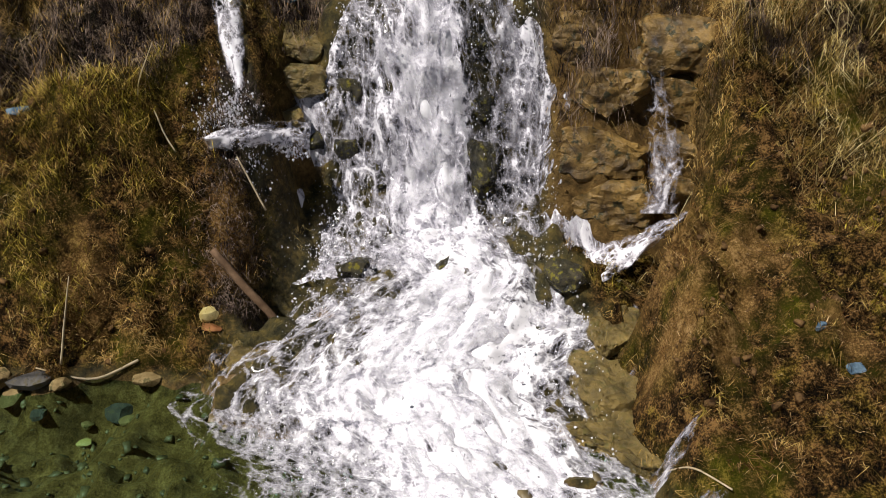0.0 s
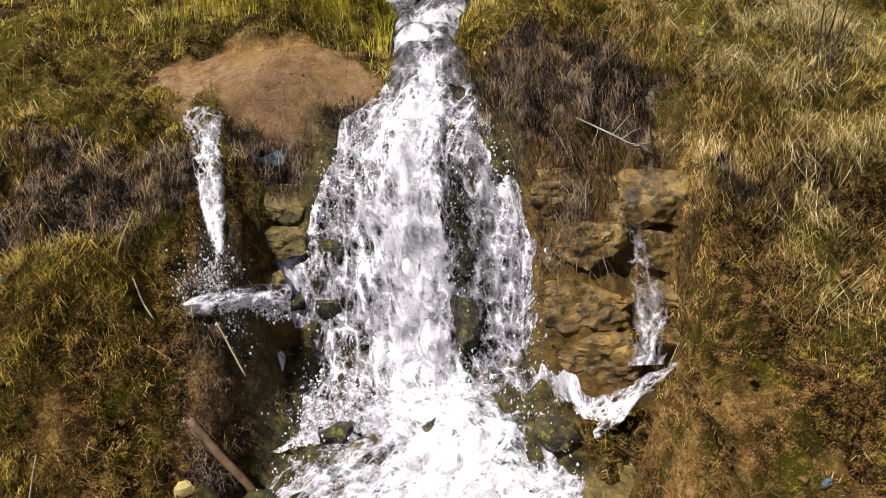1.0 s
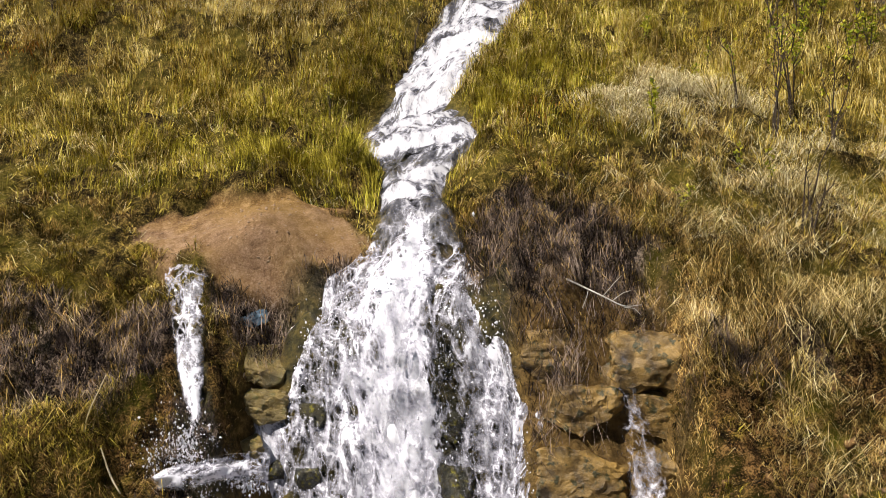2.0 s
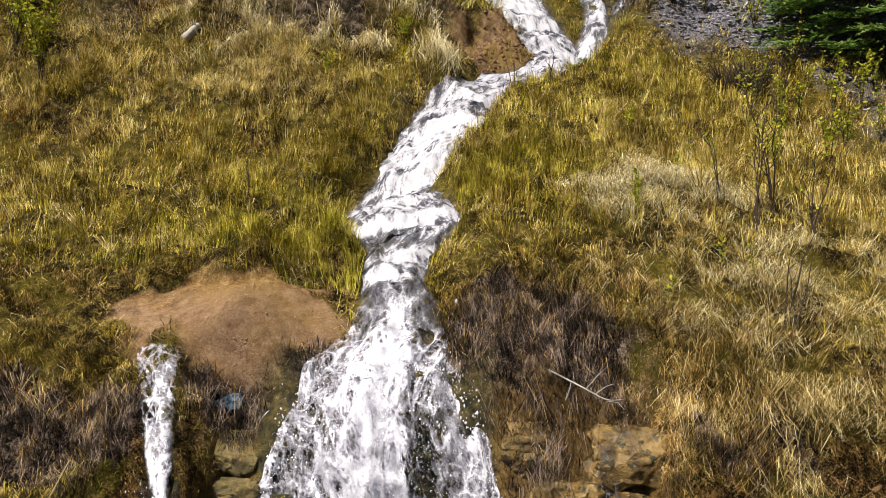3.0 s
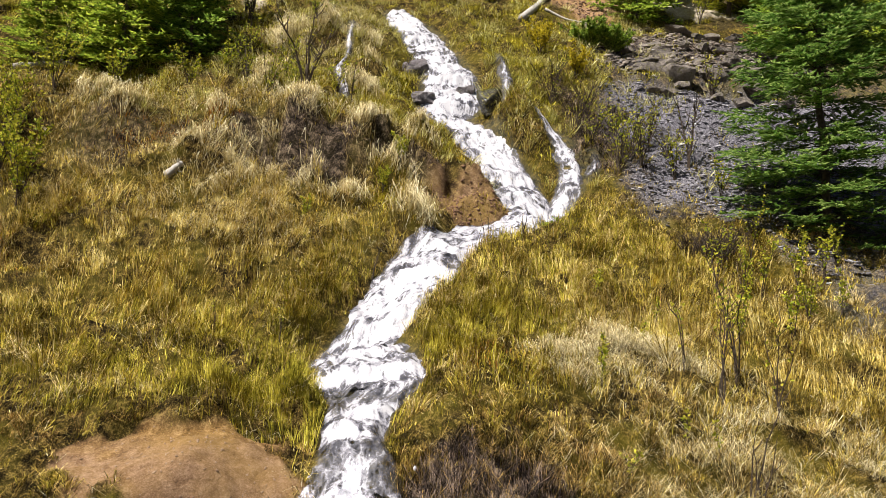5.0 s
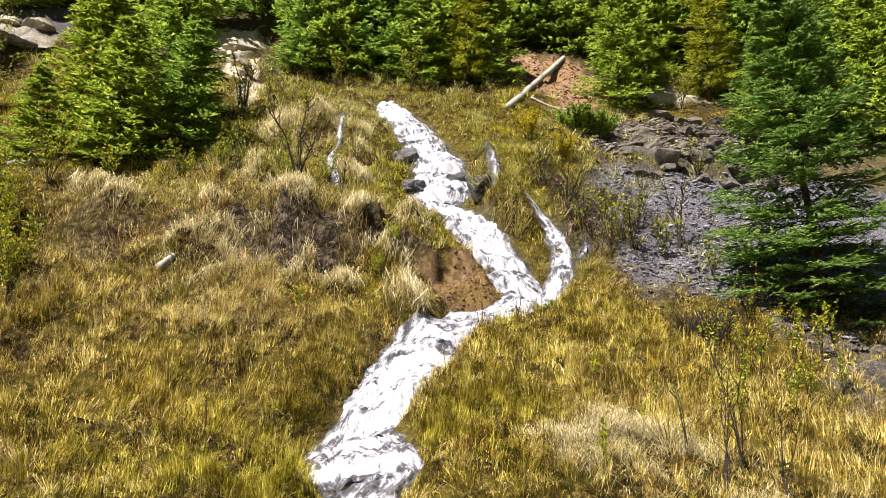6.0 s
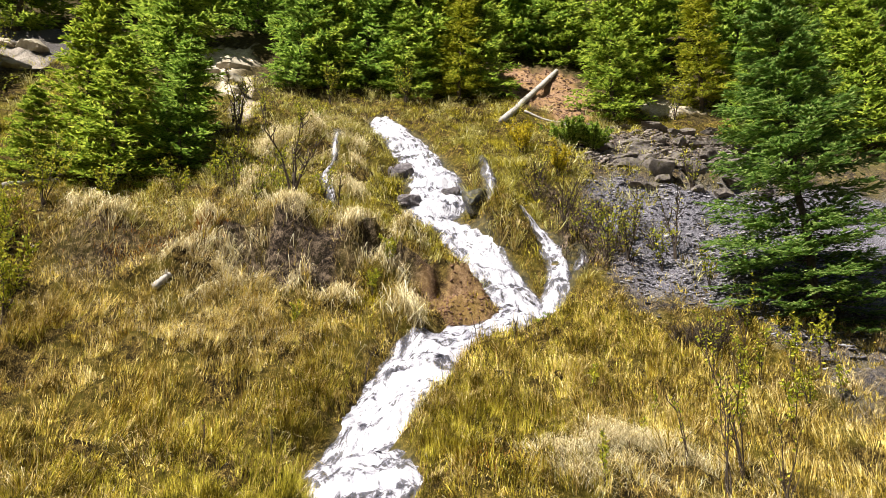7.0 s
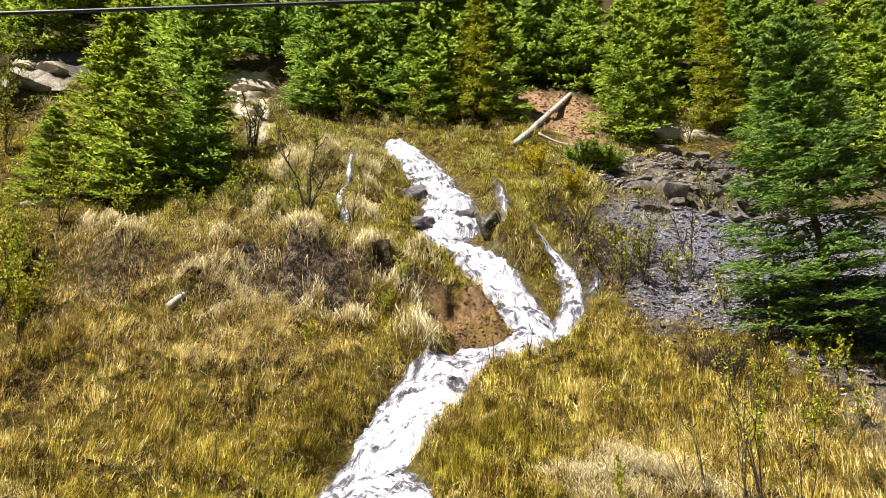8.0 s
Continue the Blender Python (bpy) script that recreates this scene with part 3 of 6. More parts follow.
def build_ground():
    gx = spaced([(-400, -60, 40), (-60, -16, 2), (-16, -6, 0.25), (-6, -3, 0.09), (-3, 3.2, 0.05), (3.2, 7, 0.09), (7, 16, 0.2), (16, 60, 2), (60, 441, 40)])
    gy = spaced([(-60, 0, 6), (0, 4, 0.25), (4, 6.4, 0.045), (6.4, 7.5, 0.02), (7.5, 9, 0.04), (9, 16, 0.06), (16, 23, 0.1), (23, 32, 0.3), (32, 60, 1.2), (60, 130, 5), (130, 401, 30)])
    X, Y = np.meshgrid(gx, gy)
    Z = ground_z(X, Y)
    steep = np.hypot(np.gradient(Z, gy, axis=0), np.gradient(Z, gx, axis=1))
    me = grid_mesh("ground", X, Y, Z, [GROUND])
    for k, v in masks(X, Y, Z, steep).items():
        put_mask(me, k, v)
    return tagged(new("ground", me), "steep rough hillside of turf, soil, rock and scree", "hillside", kind="structure")


build_ground()

# ---- water ----


def sheet(name, label, left, right, rows, cols, lift, foam_core, foam_edge, core_at=0.5, lump=0.05, dome=0.08, core_w=0.13, fade=0.0, stretch=1.0, head=0.0, strands=(), tail=0.0, mat=None, steps=0.0):
    """A sheet of falling water between two edge lines (arrays of x, y down the flow), lying on the ground."""
    left, right = np.array(left, float), np.array(right, float)

    def along(e):
        z = smooth_ground(e[:, 0], e[:, 1])
        d = np.r_[0, np.cumsum(np.linalg.norm(np.diff(np.c_[e, z], axis=0), axis=1))]
        return d
    k = np.linspace(0, 1, len(left))
    t = np.linspace(0, 1, rows)
    lx, ly, rx, ry = (np.interp(t, k, c) for c in (left[:, 0], left[:, 1], right[:, 0], right[:, 1]))
    u = np.linspace(0, 1, cols)
    X, Y = lx[:, None] * (1 - u) + rx[:, None] * u, ly[:, None] * (1 - u) + ry[:, None] * u
    Z = smooth_ground(X, Y)
    if steps:
        for _ in range(8):
            Z[1:-1] = (Z[:-2] + 2 * Z[1:-1] + Z[2:]) / 4
            Z[:, 1:-1] = (Z[:, :-2] + 2 * Z[:, 1:-1] + Z[:, 2:]) / 4
    step = np.sqrt(np.diff(X, axis=0) ** 2 + np.diff(Y, axis=0) ** 2 + np.diff(Z, axis=0) ** 2)
    V = np.vstack([np.zeros((1, cols)), np.cumsum(step, axis=0)])
    V = V.mean(1, keepdims=True) * np.ones((1, cols))
    U = (u - 0.5)[None, :] * np.hypot(rx - lx, ry - ly)[:, None]
    ex = 0.02
    gx = (smooth_ground(X + ex, Y) - smooth_ground(X - ex, Y)) / (2 * ex)
    gy = (smooth_ground(X, Y + ex) - smooth_ground(X, Y - ex)) / (2 * ex)
    n = np.sqrt(1 + gx ** 2 + gy ** 2)
    edge = np.minimum(1, 6 * u * (1 - u))[None, :]
    core = np.exp(-((u - core_at) / core_w) ** 2)[None, :]
    off = (lift + dome * core + lump * (grain(U, V * 0.6, 0.16, 21) + 0.6 * grain(U, V * 0.6, 0.07, 22) + 0.5 * grain(U, V * 0.7, 0.4, 23))) * edge - 0.03 * (1 - edge)
    if steps:
        Z = Z + off * 1.2
    else:
        X, Y, Z = X - gx / n * off, Y - gy / n * off, Z + off / n
    Z = np.maximum(Z, 0.02 + 0.25 * lump * grain(U, V, 0.2, 24))
    me = grid_mesh(name, X, Y, Z, [mat or FOAM], True, (U, V * stretch))
    foam = foam_edge + (foam_core - foam_edge) * core - fade * soft(0.55, 1.0, t)[:, None] * (1 - 0.6 * core) - 0.28 * (1 - np.minimum(1, 12 * u * (1 - u)))[None, :] + 0 * U
    foam = foam - head * (1 - soft(0.0, 0.3, t))[:, None]
    foam = foam - tail * soft(0.95, 1.0, t)[:, None]
    if steps:
        foam = foam + steps * (soft(0.35, 1.0, np.hypot(gx, gy)) - 0.55)
    for su, sw, amount, since in strands:
        foam = foam + amount * np.exp(-((u - su) / sw) ** 2)[None, :] * soft(since, since + 0.25, t)[:, None]
    put_mask(me, "foam", foam)
    return tagged(new(name, me), label, "water", kind="structure")


def curtain(name, label, left, right, rows, cols, foam_top, foam_foot, lump=0.03, bulge=0.04, frayed=0.25):
    """Water in the air: a thin sheet between two edge lines of x, y, z, lumpy and frayed at its edges."""
    left, right = np.array(left, float), np.array(right, float)
    k, t, u = np.linspace(0, 1, len(left)), np.linspace(0, 1, rows), np.linspace(0, 1, cols)
    le, ri = (np.stack([np.interp(t, k, e[:, c]) for c in range(3)], -1) for e in (left, right))
    for _ in range(rows // (3 * len(left))):
        for e in (le, ri):
            e[1:-1] = (e[:-2] + 2 * e[1:-1] + e[2:]) / 4
    P = le[:, None] * (1 - u)[None, :, None] + ri[:, None] * u[None, :, None]
    V = np.r_[0, np.cumsum(np.linalg.norm(np.diff((le + ri) / 2, axis=0), axis=1))][:, None] * np.ones((1, cols))
    U = (u - 0.5)[None, :] * np.linalg.norm(ri - le, axis=1)[:, None]
    off = bulge * 4 * (u * (1 - u))[None, :] + lump * (grain(U, V * 0.5, 0.1, 25) + 0.6 * grain(U, V * 0.5, 0.045, 26))
    me = grid_mesh(name, P[..., 0], P[..., 1] - off, P[..., 2] + 0.5 * off, [FOAM], True, (U, V))
    foam = foam_top + (foam_foot - foam_top) * t[:, None] - frayed * (1 - np.minimum(1, 7 * u * (1 - u)))[None, :] - 0.5 * (1 - soft(0, 0.06, t))[:, None]
    put_mask(me, "foam", foam)
    return tagged(new(name, me), label, "water", kind="structure")


def fine_line(nodes, n):
    """A smooth line through nodes of x, y, half width."""
    a = np.array(nodes)
    k = np.arange(len(a))
    t = np.linspace(0, len(a) - 1, n)
    out = np.stack([np.interp(t, k, a[:, c]) for c in range(3)], -1)
    for _ in range(max(3, n // (2 * len(a)))):
        out[1:-1] = (out[:-2] + 2 * out[1:-1] + out[2:]) / 4
    return out


def brook_sheet(name, label, nodes, n, cols, lift, core, edge, lump=0.05, head=0.0, fade=0.0, core_w=0.25):
    c = fine_line(nodes[::-1], n)
    d = np.gradient(c[:, :2], axis=0)
    d /= np.linalg.norm(d, axis=1)[:, None]
    side = np.stack([d[:, 1], -d[:, 0]], -1)
    w = c[:, 2:] * (1 + 0.16 * grain(np.arange(n) * 0.05, np.zeros(n), 0.6, 31))[:, None]
    w2 = c[:, 2:] * (1 + 0.16 * grain(np.arange(n) * 0.05, np.ones(n), 0.6, 32))[:, None]
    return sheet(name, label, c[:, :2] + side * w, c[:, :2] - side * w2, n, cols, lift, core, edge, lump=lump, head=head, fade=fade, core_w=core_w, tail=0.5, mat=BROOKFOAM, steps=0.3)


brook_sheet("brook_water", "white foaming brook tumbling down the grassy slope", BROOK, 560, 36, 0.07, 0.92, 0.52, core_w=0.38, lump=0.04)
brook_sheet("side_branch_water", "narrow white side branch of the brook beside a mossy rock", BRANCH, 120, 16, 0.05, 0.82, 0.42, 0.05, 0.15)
sheet("cascade_water", "white waterfall fanning out over a dark rock face", [(-0.24, 8.45), (-0.34, 8.0), (-0.68, 7.68), (-1.05, 7.4), (-1.18, 7.2), (-1.3, 7.02), (-1.44, 6.62), (-1.3, 6.2)],
      [(0.36, 8.45), (0.5, 8.0), (0.62, 7.65), (0.82, 7.3), (1.02, 7.1), (1.22, 6.95), (1.42, 6.7), (1.55, 6.2)], 190, 90, 0.06, 0.98, 0.47, core_at=0.5, core_w=0.145, head=0.35, strands=((0.92, 0.06, 0.22, 0.1), (0.68, 0.075, -0.36, 0.3), (0.22, 0.1, -0.16, 0.3), (0.05, 0.05, 0.26, 0.15)))
sheet("lower_cascade_water", "broad white cascade spreading over boulders into the pool", [(-1.3, 6.5), (-1.2, 6.2), (-1.6, 5.75), (-2.0, 5.35), (-2.1, 5.05), (-1.8, 4.6), (-1.5, 4.2), (-1.2, 3.4)],
      [(1.25, 6.7), (1.55, 6.2), (1.72, 5.7), (1.64, 5.3), (1.62, 5.0), (1.64, 4.7), (1.68, 4.2), (1.7, 3.4)], 220, 110, 0.08, 1.0, 0.36, core_at=0.51, dome=0.14, lump=0.05, core_w=0.18, stretch=1.0, head=0.2, strands=((0.85, 0.12, -0.10, 0.35), (0.1, 0.1, -0.06, 0.4), (0.72, 0.1, 0.25, 0.0)), mat=FROTH)
sheet("cascade_strands", "lacy white strands leaping in front of the waterfall", [(-0.3, 7.9), (-0.62, 7.66), (-0.98, 7.4), (-1.12, 7.2), (-1.24, 7.02), (-1.38, 6.62), (-1.25, 6.25)],
      [(0.42, 7.9), (0.56, 7.65), (0.76, 7.3), (0.94, 7.1), (1.12, 6.95), (1.34, 6.7), (1.45, 6.25)], 130, 80, 0.11, 0.46, 0.33, core_at=0.5, core_w=0.2, lump=0.07, stretch=1.12, head=0.2, strands=((0.68, 0.08, -0.32, 0.25), (0.9, 0.1, 0.12, 0.1), (0.08, 0.08, 0.12, 0.2)))
sheet("lower_cascade_froth", "lacy froth thrown up over the lower cascade", [(-1.2, 6.3), (-1.1, 6.1), (-1.4, 5.75), (-1.7, 5.35), (-1.8, 5.05), (-1.6, 4.6), (-1.3, 4.2), (-1.1, 3.4)],
      [(1.1, 6.4), (1.3, 6.1), (1.2, 5.7), (0.95, 5.3), (0.9, 5.0), (1.0, 4.7), (1.2, 4.2), (1.4, 3.4)], 150, 90, 0.14, 0.5, 0.3, core_at=0.5, core_w=0.3, lump=0.08, dome=0.12, stretch=1.2, head=0.2, mat=FROTH)
curtain("side_fall_water", "thin white side fall dropping from the soil mound", [(-2.16, 7.74, 3.13), (-2.06, 7.35, 3.0), (-1.9, 6.95, 2.55), (-1.74, 6.62, 2.05), (-1.68, 6.44, 1.72)],
        [(-1.72, 7.66, 3.14), (-1.70, 7.3, 2.98), (-1.66, 6.95, 2.55), (-1.60, 6.62, 2.05), (-1.55, 6.44, 1.70)], 120, 26, 0.36, 0.68, 0.02, 0.05, 0.35)
curtain("side_splash_water", "white splash where the side fall lands and joins the cascade", [(-1.9, 6.32, 1.76), (-1.7, 6.36, 1.82), (-1.5, 6.48, 1.80), (-1.32, 6.65, 1.78), (-1.12, 6.82, 1.74)],
        [(-1.9, 6.26, 1.64), (-1.7, 6.26, 1.62), (-1.5, 6.36, 1.64), (-1.32, 6.52, 1.58), (-1.14, 6.7, 1.42)], 70, 24, 0.72, 0.5, 0.06, 0.07, 0.5)
curtain("trickle_water", "thin trickle running down the ochre rock ledges", [(1.66, 6.98, 2.5), (1.68, 6.86, 2.05), (1.72, 6.76, 1.7), (1.74, 6.66, 1.35), (1.72, 6.56, 0.95)],
        [(1.84, 6.98, 2.5), (1.88, 6.86, 2.05), (2.02, 6.76, 1.7), (2.08, 6.66, 1.35), (2.06, 6.56, 0.95)], 120, 26, 0.14, 0.42, 0.02, 0.02)
curtain("ledge_foot_water", "white water sliding along the foot of the ledges", [(2.16, 6.55, 1.0), (1.85, 6.5, 0.9), (1.55, 6.45, 0.76), (1.2, 6.4, 0.68)],
        [(2.12, 6.48, 0.95), (1.85, 6.36, 0.76), (1.6, 6.22, 0.6), (1.3, 6.05, 0.52)], 60, 24, 0.42, 0.75, 0.04, 0.05, 0.4)
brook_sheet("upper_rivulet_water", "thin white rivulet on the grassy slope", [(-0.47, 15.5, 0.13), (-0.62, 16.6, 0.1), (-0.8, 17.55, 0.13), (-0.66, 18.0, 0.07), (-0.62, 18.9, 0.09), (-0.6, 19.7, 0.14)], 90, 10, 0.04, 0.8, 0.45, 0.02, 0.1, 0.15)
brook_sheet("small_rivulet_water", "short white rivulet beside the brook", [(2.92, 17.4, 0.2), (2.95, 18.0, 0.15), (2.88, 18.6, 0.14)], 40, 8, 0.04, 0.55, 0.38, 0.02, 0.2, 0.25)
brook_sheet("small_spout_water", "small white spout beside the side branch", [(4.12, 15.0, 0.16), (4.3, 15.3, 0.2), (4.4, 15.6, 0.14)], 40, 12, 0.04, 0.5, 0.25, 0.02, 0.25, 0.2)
X, Y = np.meshgrid(np.arange(-9, 5, 0.5), np.arange(1.6, 6.2, 0.25))
tagged(new("pool_water", grid_mesh("pool_water", X, Y, 0 * X, [POOL])), "clear teal pool with a stony bed below the fall", "water", kind="structure")

# ---- grass ----
rng = np.random.default_rng(4)


def blades(name, label, x, y, height, width, lean, mat, droop=0.5, away=None, curl=0.3):
    """Grass blades at the places x, y: each a bent, curling, tapering strip that is taller in clumps."""
    n = len(x)
    z = ground_z(x, y) - 0.01
    a = rng.uniform(0, 2 * np.pi, n)
    lx, ly = np.cos(a) * lean, np.sin(a) * lean
    if away is not None:
        lx, ly = lx + away[0], ly + away[1]
    lx, ly = lx + 0.55 * grain(x, y, 0.23, 61), ly + 0.55 * grain(x, y, 0.23, 62)
    h = height * rng.uniform(0.45, 1.25, n) * np.clip(0.95 + 0.6 * grain(x, y, 0.17, 47) + 0.35 * grain(x, y, 0.45, 48), 0.25, 1.8)
    b = a + np.pi / 2 + rng.uniform(-0.6, 0.6, n)
    w = width * rng.uniform(0.6, 1.3, n) / 2
    side = np.stack([np.cos(b) * w, np.sin(b) * w, 0 * w], -1)
    c = rng.normal(0, curl, n)
    root = np.stack([x, y, z], -1)
    bow = np.stack([-ly * c * h, lx * c * h, 0 * h], -1)
    mid = root + np.stack([lx * h * 0.4, ly * h * 0.4, h * 0.6], -1) + bow * 0.5
    tip = root + np.stack([lx * h * 1.1, ly * h * 1.1, h * (1 - droop * np.minimum(1.2, np.hypot(lx, ly)))], -1) - bow * 0.6
    co = np.stack([root - side, root + side, mid + side * 0.75, mid - side * 0.75, tip], 1).reshape(-1, 3)
    k = np.arange(n)[:, None] * 5
    loops = np.concatenate([k + [0, 1, 2, 3], k + [3, 2, 4]], 1).ravel()
    starts = (np.arange(n)[:, None] * 7 + [0, 4]).ravel()
    me = bpy.data.meshes.new(name)
    me.vertices.add(len(co))
    me.vertices.foreach_set("co", co.astype(np.float32).ravel())
    me.loops.add(len(loops))
    me.loops.foreach_set("vertex_index", loops.astype(np.int32))
    me.polygons.add(len(starts))
    me.polygons.foreach_set("loop_start", starts.astype(np.int32))
    me.materials.append(mat)
    me.update(calc_edges=True)
    return tagged(new(name, me), label, "grass", kind="stuff")


def open_turf(x, y):
    """How much grass grows at a place: none in water, on bare soil, rock and scree."""
    z = ground_z(x, y)
    d = 0.04
    steep = np.hypot(ground_z(x + d, y) - z, ground_z(x, y + d) - z) / d
    k = masks(x, y, z, steep)
    g = (1 - k["wet"]) * (1 - k["soil"]) * (1 - 0.92 * k["scree"]) * (1 - k["rock"]) * (1 - 0.92 * k["mud"])
    g = g * (1 - 0.75 * bare_bank(x, y)) * (1 - 0.8 * k["clay"]) * np.clip(0.8 + 1.0 * grain(x, y, 0.17, 47) + 0.25 * grain(x, y, 0.45, 48), 0.1, 1)
    return g * (z > 0.06) * (off_line(BROOK, x, y) > 0.93) * (off_line(BRANCH, x, y) > 1.0) * (off_line(SIDE, x, y) > 1.0)


def sow(n, x0, x1, y0, y1, patch=None):
    x, y = rng.uniform(x0, x1, n), rng.uniform(y0, y1, n)
    keep = rng.uniform(0, 1, n) < open_turf(x, y) * (1 if patch is None else patch(x, y))
    return x[keep], y[keep]


def tall_patch(x, y):
    """Lush stands: above the soil mound, and right of the brook on the meadow."""
    a = np.exp(-((x + 1.7) / 1.7) ** 2 - ((y - 9.3) / 0.75) ** 2) + np.exp(-((x - 2.6) / 1.9) ** 2 - ((y - 11.2) / 1.5) ** 2) + 0.8 * np.exp(-((x + 2.0) / 2.5) ** 2 - ((y - 11.2) / 1.0) ** 2)
    return np.clip(a * (0.8 + 0.6 * grain(x, y, 0.5, 41)), 0, 1)


def matted(x, y):
    """1 where only short matted growth stands: the peaty bank round the soil mound and the litter right of the peat."""
    e = 0.3 * grain(x, y, 0.4, 46)
    left = (1 - soft(-0.6, -0.2, x)) * (1 - soft(8.6, 9.0, y + e + 0.12 * (x + 1.5)))
    return np.clip(left, 0, 1)


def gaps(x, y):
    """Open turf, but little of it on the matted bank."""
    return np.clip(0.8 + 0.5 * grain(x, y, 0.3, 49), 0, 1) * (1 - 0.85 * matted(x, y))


def tufts(x, y):
    return np.clip(0.25 + 0.9 * grain(x, y, 0.33, 42) + 0.5 * grain(x, y, 0.9, 43), 0.03, 1)


def tuft_field(name, label, count, box, per, spread, height, width, mat, lean=0.9, patch=None, fall=0.25, droop=0.6):
    """Tussocks: blades that spring from a common root and arch outwards and downhill."""
    cx, cy = sow(count, *box, patch)
    n = len(cx)
    size = np.repeat(rng.uniform(0.6, 1.35, n), per)
    a, q = rng.uniform(0, 2 * np.pi, n * per), np.sqrt(rng.uniform(0, 1, n * per))
    x = np.repeat(cx, per) + np.cos(a) * q * spread * size
    y = np.repeat(cy, per) + np.sin(a) * q * spread * size
    out = lean * (0.25 + 0.75 * q)
    blades(name, label, x, y, height * size, width, 0.25, mat, droop, (np.cos(a) * out, np.sin(a) * out - fall))


def cluster(n, spots):
    """Places gathered round a few middles: x, y, reach in x and in y."""
    c = np.array(spots)[rng.integers(0, len(spots), n)]
    x, y = rng.normal(c[:, 0], c[:, 2]), rng.normal(c[:, 1], c[:, 3])
    keep = rng.uniform(0, 1, n) < open_turf(x, y) * np.clip(0.6 + 0.8 * grain(x, y, 0.45, 44), 0.1, 1)
    return x[keep], y[keep]


x, y = cluster(80000, [(-1.7, 9.3, 1.1, 0.4), (-0.6, 9.4, 0.5, 0.5), (2.3, 11.0, 1.2, 1.0), (3.2, 12.0, 0.9, 0.8), (-2.6, 10.6, 1.6, 0.8), (-0.5, 11.4, 0.5, 0.8), (1.6, 9.9, 0.5, 0.5)])
blades("meadow_grass", "tall lush green meadow grass", x, y, 0.25, 0.0055, 0.24, LUSH)
x, y = cluster(62000, [(3.0, 10.8, 1.4, 0.9), (-2.6, 12.2, 1.5, 1.1), (-1.2, 12.6, 0.9, 0.7), (-3.8, 12.8, 1.2, 1.0), (5.0, 9.8, 1.0, 0.8), (-4.5, 11.0, 1.0, 1.0), (3.6, 11.8, 1.4, 0.8)])
blades("tall_dry_grass", "tall tan grass with thin seed heads", x, y, 0.27, 0.0055, 0.3, TAN)
x, y = cluster(34000, [(2.55, 9.35, 0.45, 0.16), (3.2, 9.2, 0.5, 0.2), (4.6, 8.3, 0.7, 0.35), (-1.8, 14.0, 0.5, 0.2), (-1.4, 18.0, 0.7, 0.9), (-0.6, 20.3, 0.7, 0.5), (-3.4, 16.2, 0.9, 0.4), (-1.15, 14.75, 0.12, 0.1), (0.35, 21.2, 0.16, 0.12), (-2.2, 12.9, 0.8, 0.3), (-4.2, 15.4, 1.0, 0.4)])
blades("bleached_straw", "bleached straw lying in pale patches", x, y, 0.17, 0.0045, 0.9, PALE, 0.75, (0.0, -0.5), 0.5)
x, y = cluster(9000, [(2.3, 9.62, 0.25, 0.1), (2.75, 9.62, 0.3, 0.12), (3.15, 9.6, 0.25, 0.1)])
blades("bleached_mat", "mat of bleached straw lying beside the brook", x, y, 0.16, 0.007, 1.0, PALE, 0.8, (0.0, -0.4), 0.6)
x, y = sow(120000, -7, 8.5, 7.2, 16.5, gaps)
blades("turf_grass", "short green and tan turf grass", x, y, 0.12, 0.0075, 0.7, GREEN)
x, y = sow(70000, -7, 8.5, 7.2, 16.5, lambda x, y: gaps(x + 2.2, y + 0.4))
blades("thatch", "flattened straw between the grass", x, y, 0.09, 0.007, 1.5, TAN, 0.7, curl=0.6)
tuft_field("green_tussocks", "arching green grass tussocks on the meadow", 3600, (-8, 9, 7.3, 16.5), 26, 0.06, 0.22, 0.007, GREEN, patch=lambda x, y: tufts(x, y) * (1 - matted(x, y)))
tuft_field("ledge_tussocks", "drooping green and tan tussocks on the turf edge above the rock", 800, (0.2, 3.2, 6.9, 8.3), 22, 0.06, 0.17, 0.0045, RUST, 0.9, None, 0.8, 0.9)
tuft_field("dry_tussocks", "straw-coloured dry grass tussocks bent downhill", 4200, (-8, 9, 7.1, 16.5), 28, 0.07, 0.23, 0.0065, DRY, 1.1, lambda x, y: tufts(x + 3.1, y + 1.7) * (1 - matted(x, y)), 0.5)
tuft_field("straw_mats", "long pale straw hanging down over the bank", 420, (2.2, 6.2, 6.4, 8.4), 26, 0.09, 0.27, 0.0045, DRY, 1.1, tufts, 0.8, 0.9)
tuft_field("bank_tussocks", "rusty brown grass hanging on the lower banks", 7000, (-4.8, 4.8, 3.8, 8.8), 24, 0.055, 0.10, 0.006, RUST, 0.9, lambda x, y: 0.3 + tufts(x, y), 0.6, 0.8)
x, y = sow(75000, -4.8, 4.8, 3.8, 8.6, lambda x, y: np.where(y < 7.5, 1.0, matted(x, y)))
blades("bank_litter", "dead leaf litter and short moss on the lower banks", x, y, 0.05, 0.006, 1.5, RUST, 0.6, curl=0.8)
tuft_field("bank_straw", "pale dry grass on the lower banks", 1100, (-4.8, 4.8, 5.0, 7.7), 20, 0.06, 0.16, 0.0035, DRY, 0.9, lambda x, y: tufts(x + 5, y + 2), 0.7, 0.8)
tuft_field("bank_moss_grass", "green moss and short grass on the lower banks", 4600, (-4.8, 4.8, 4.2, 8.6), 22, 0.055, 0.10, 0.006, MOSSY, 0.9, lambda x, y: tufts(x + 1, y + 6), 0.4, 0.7)
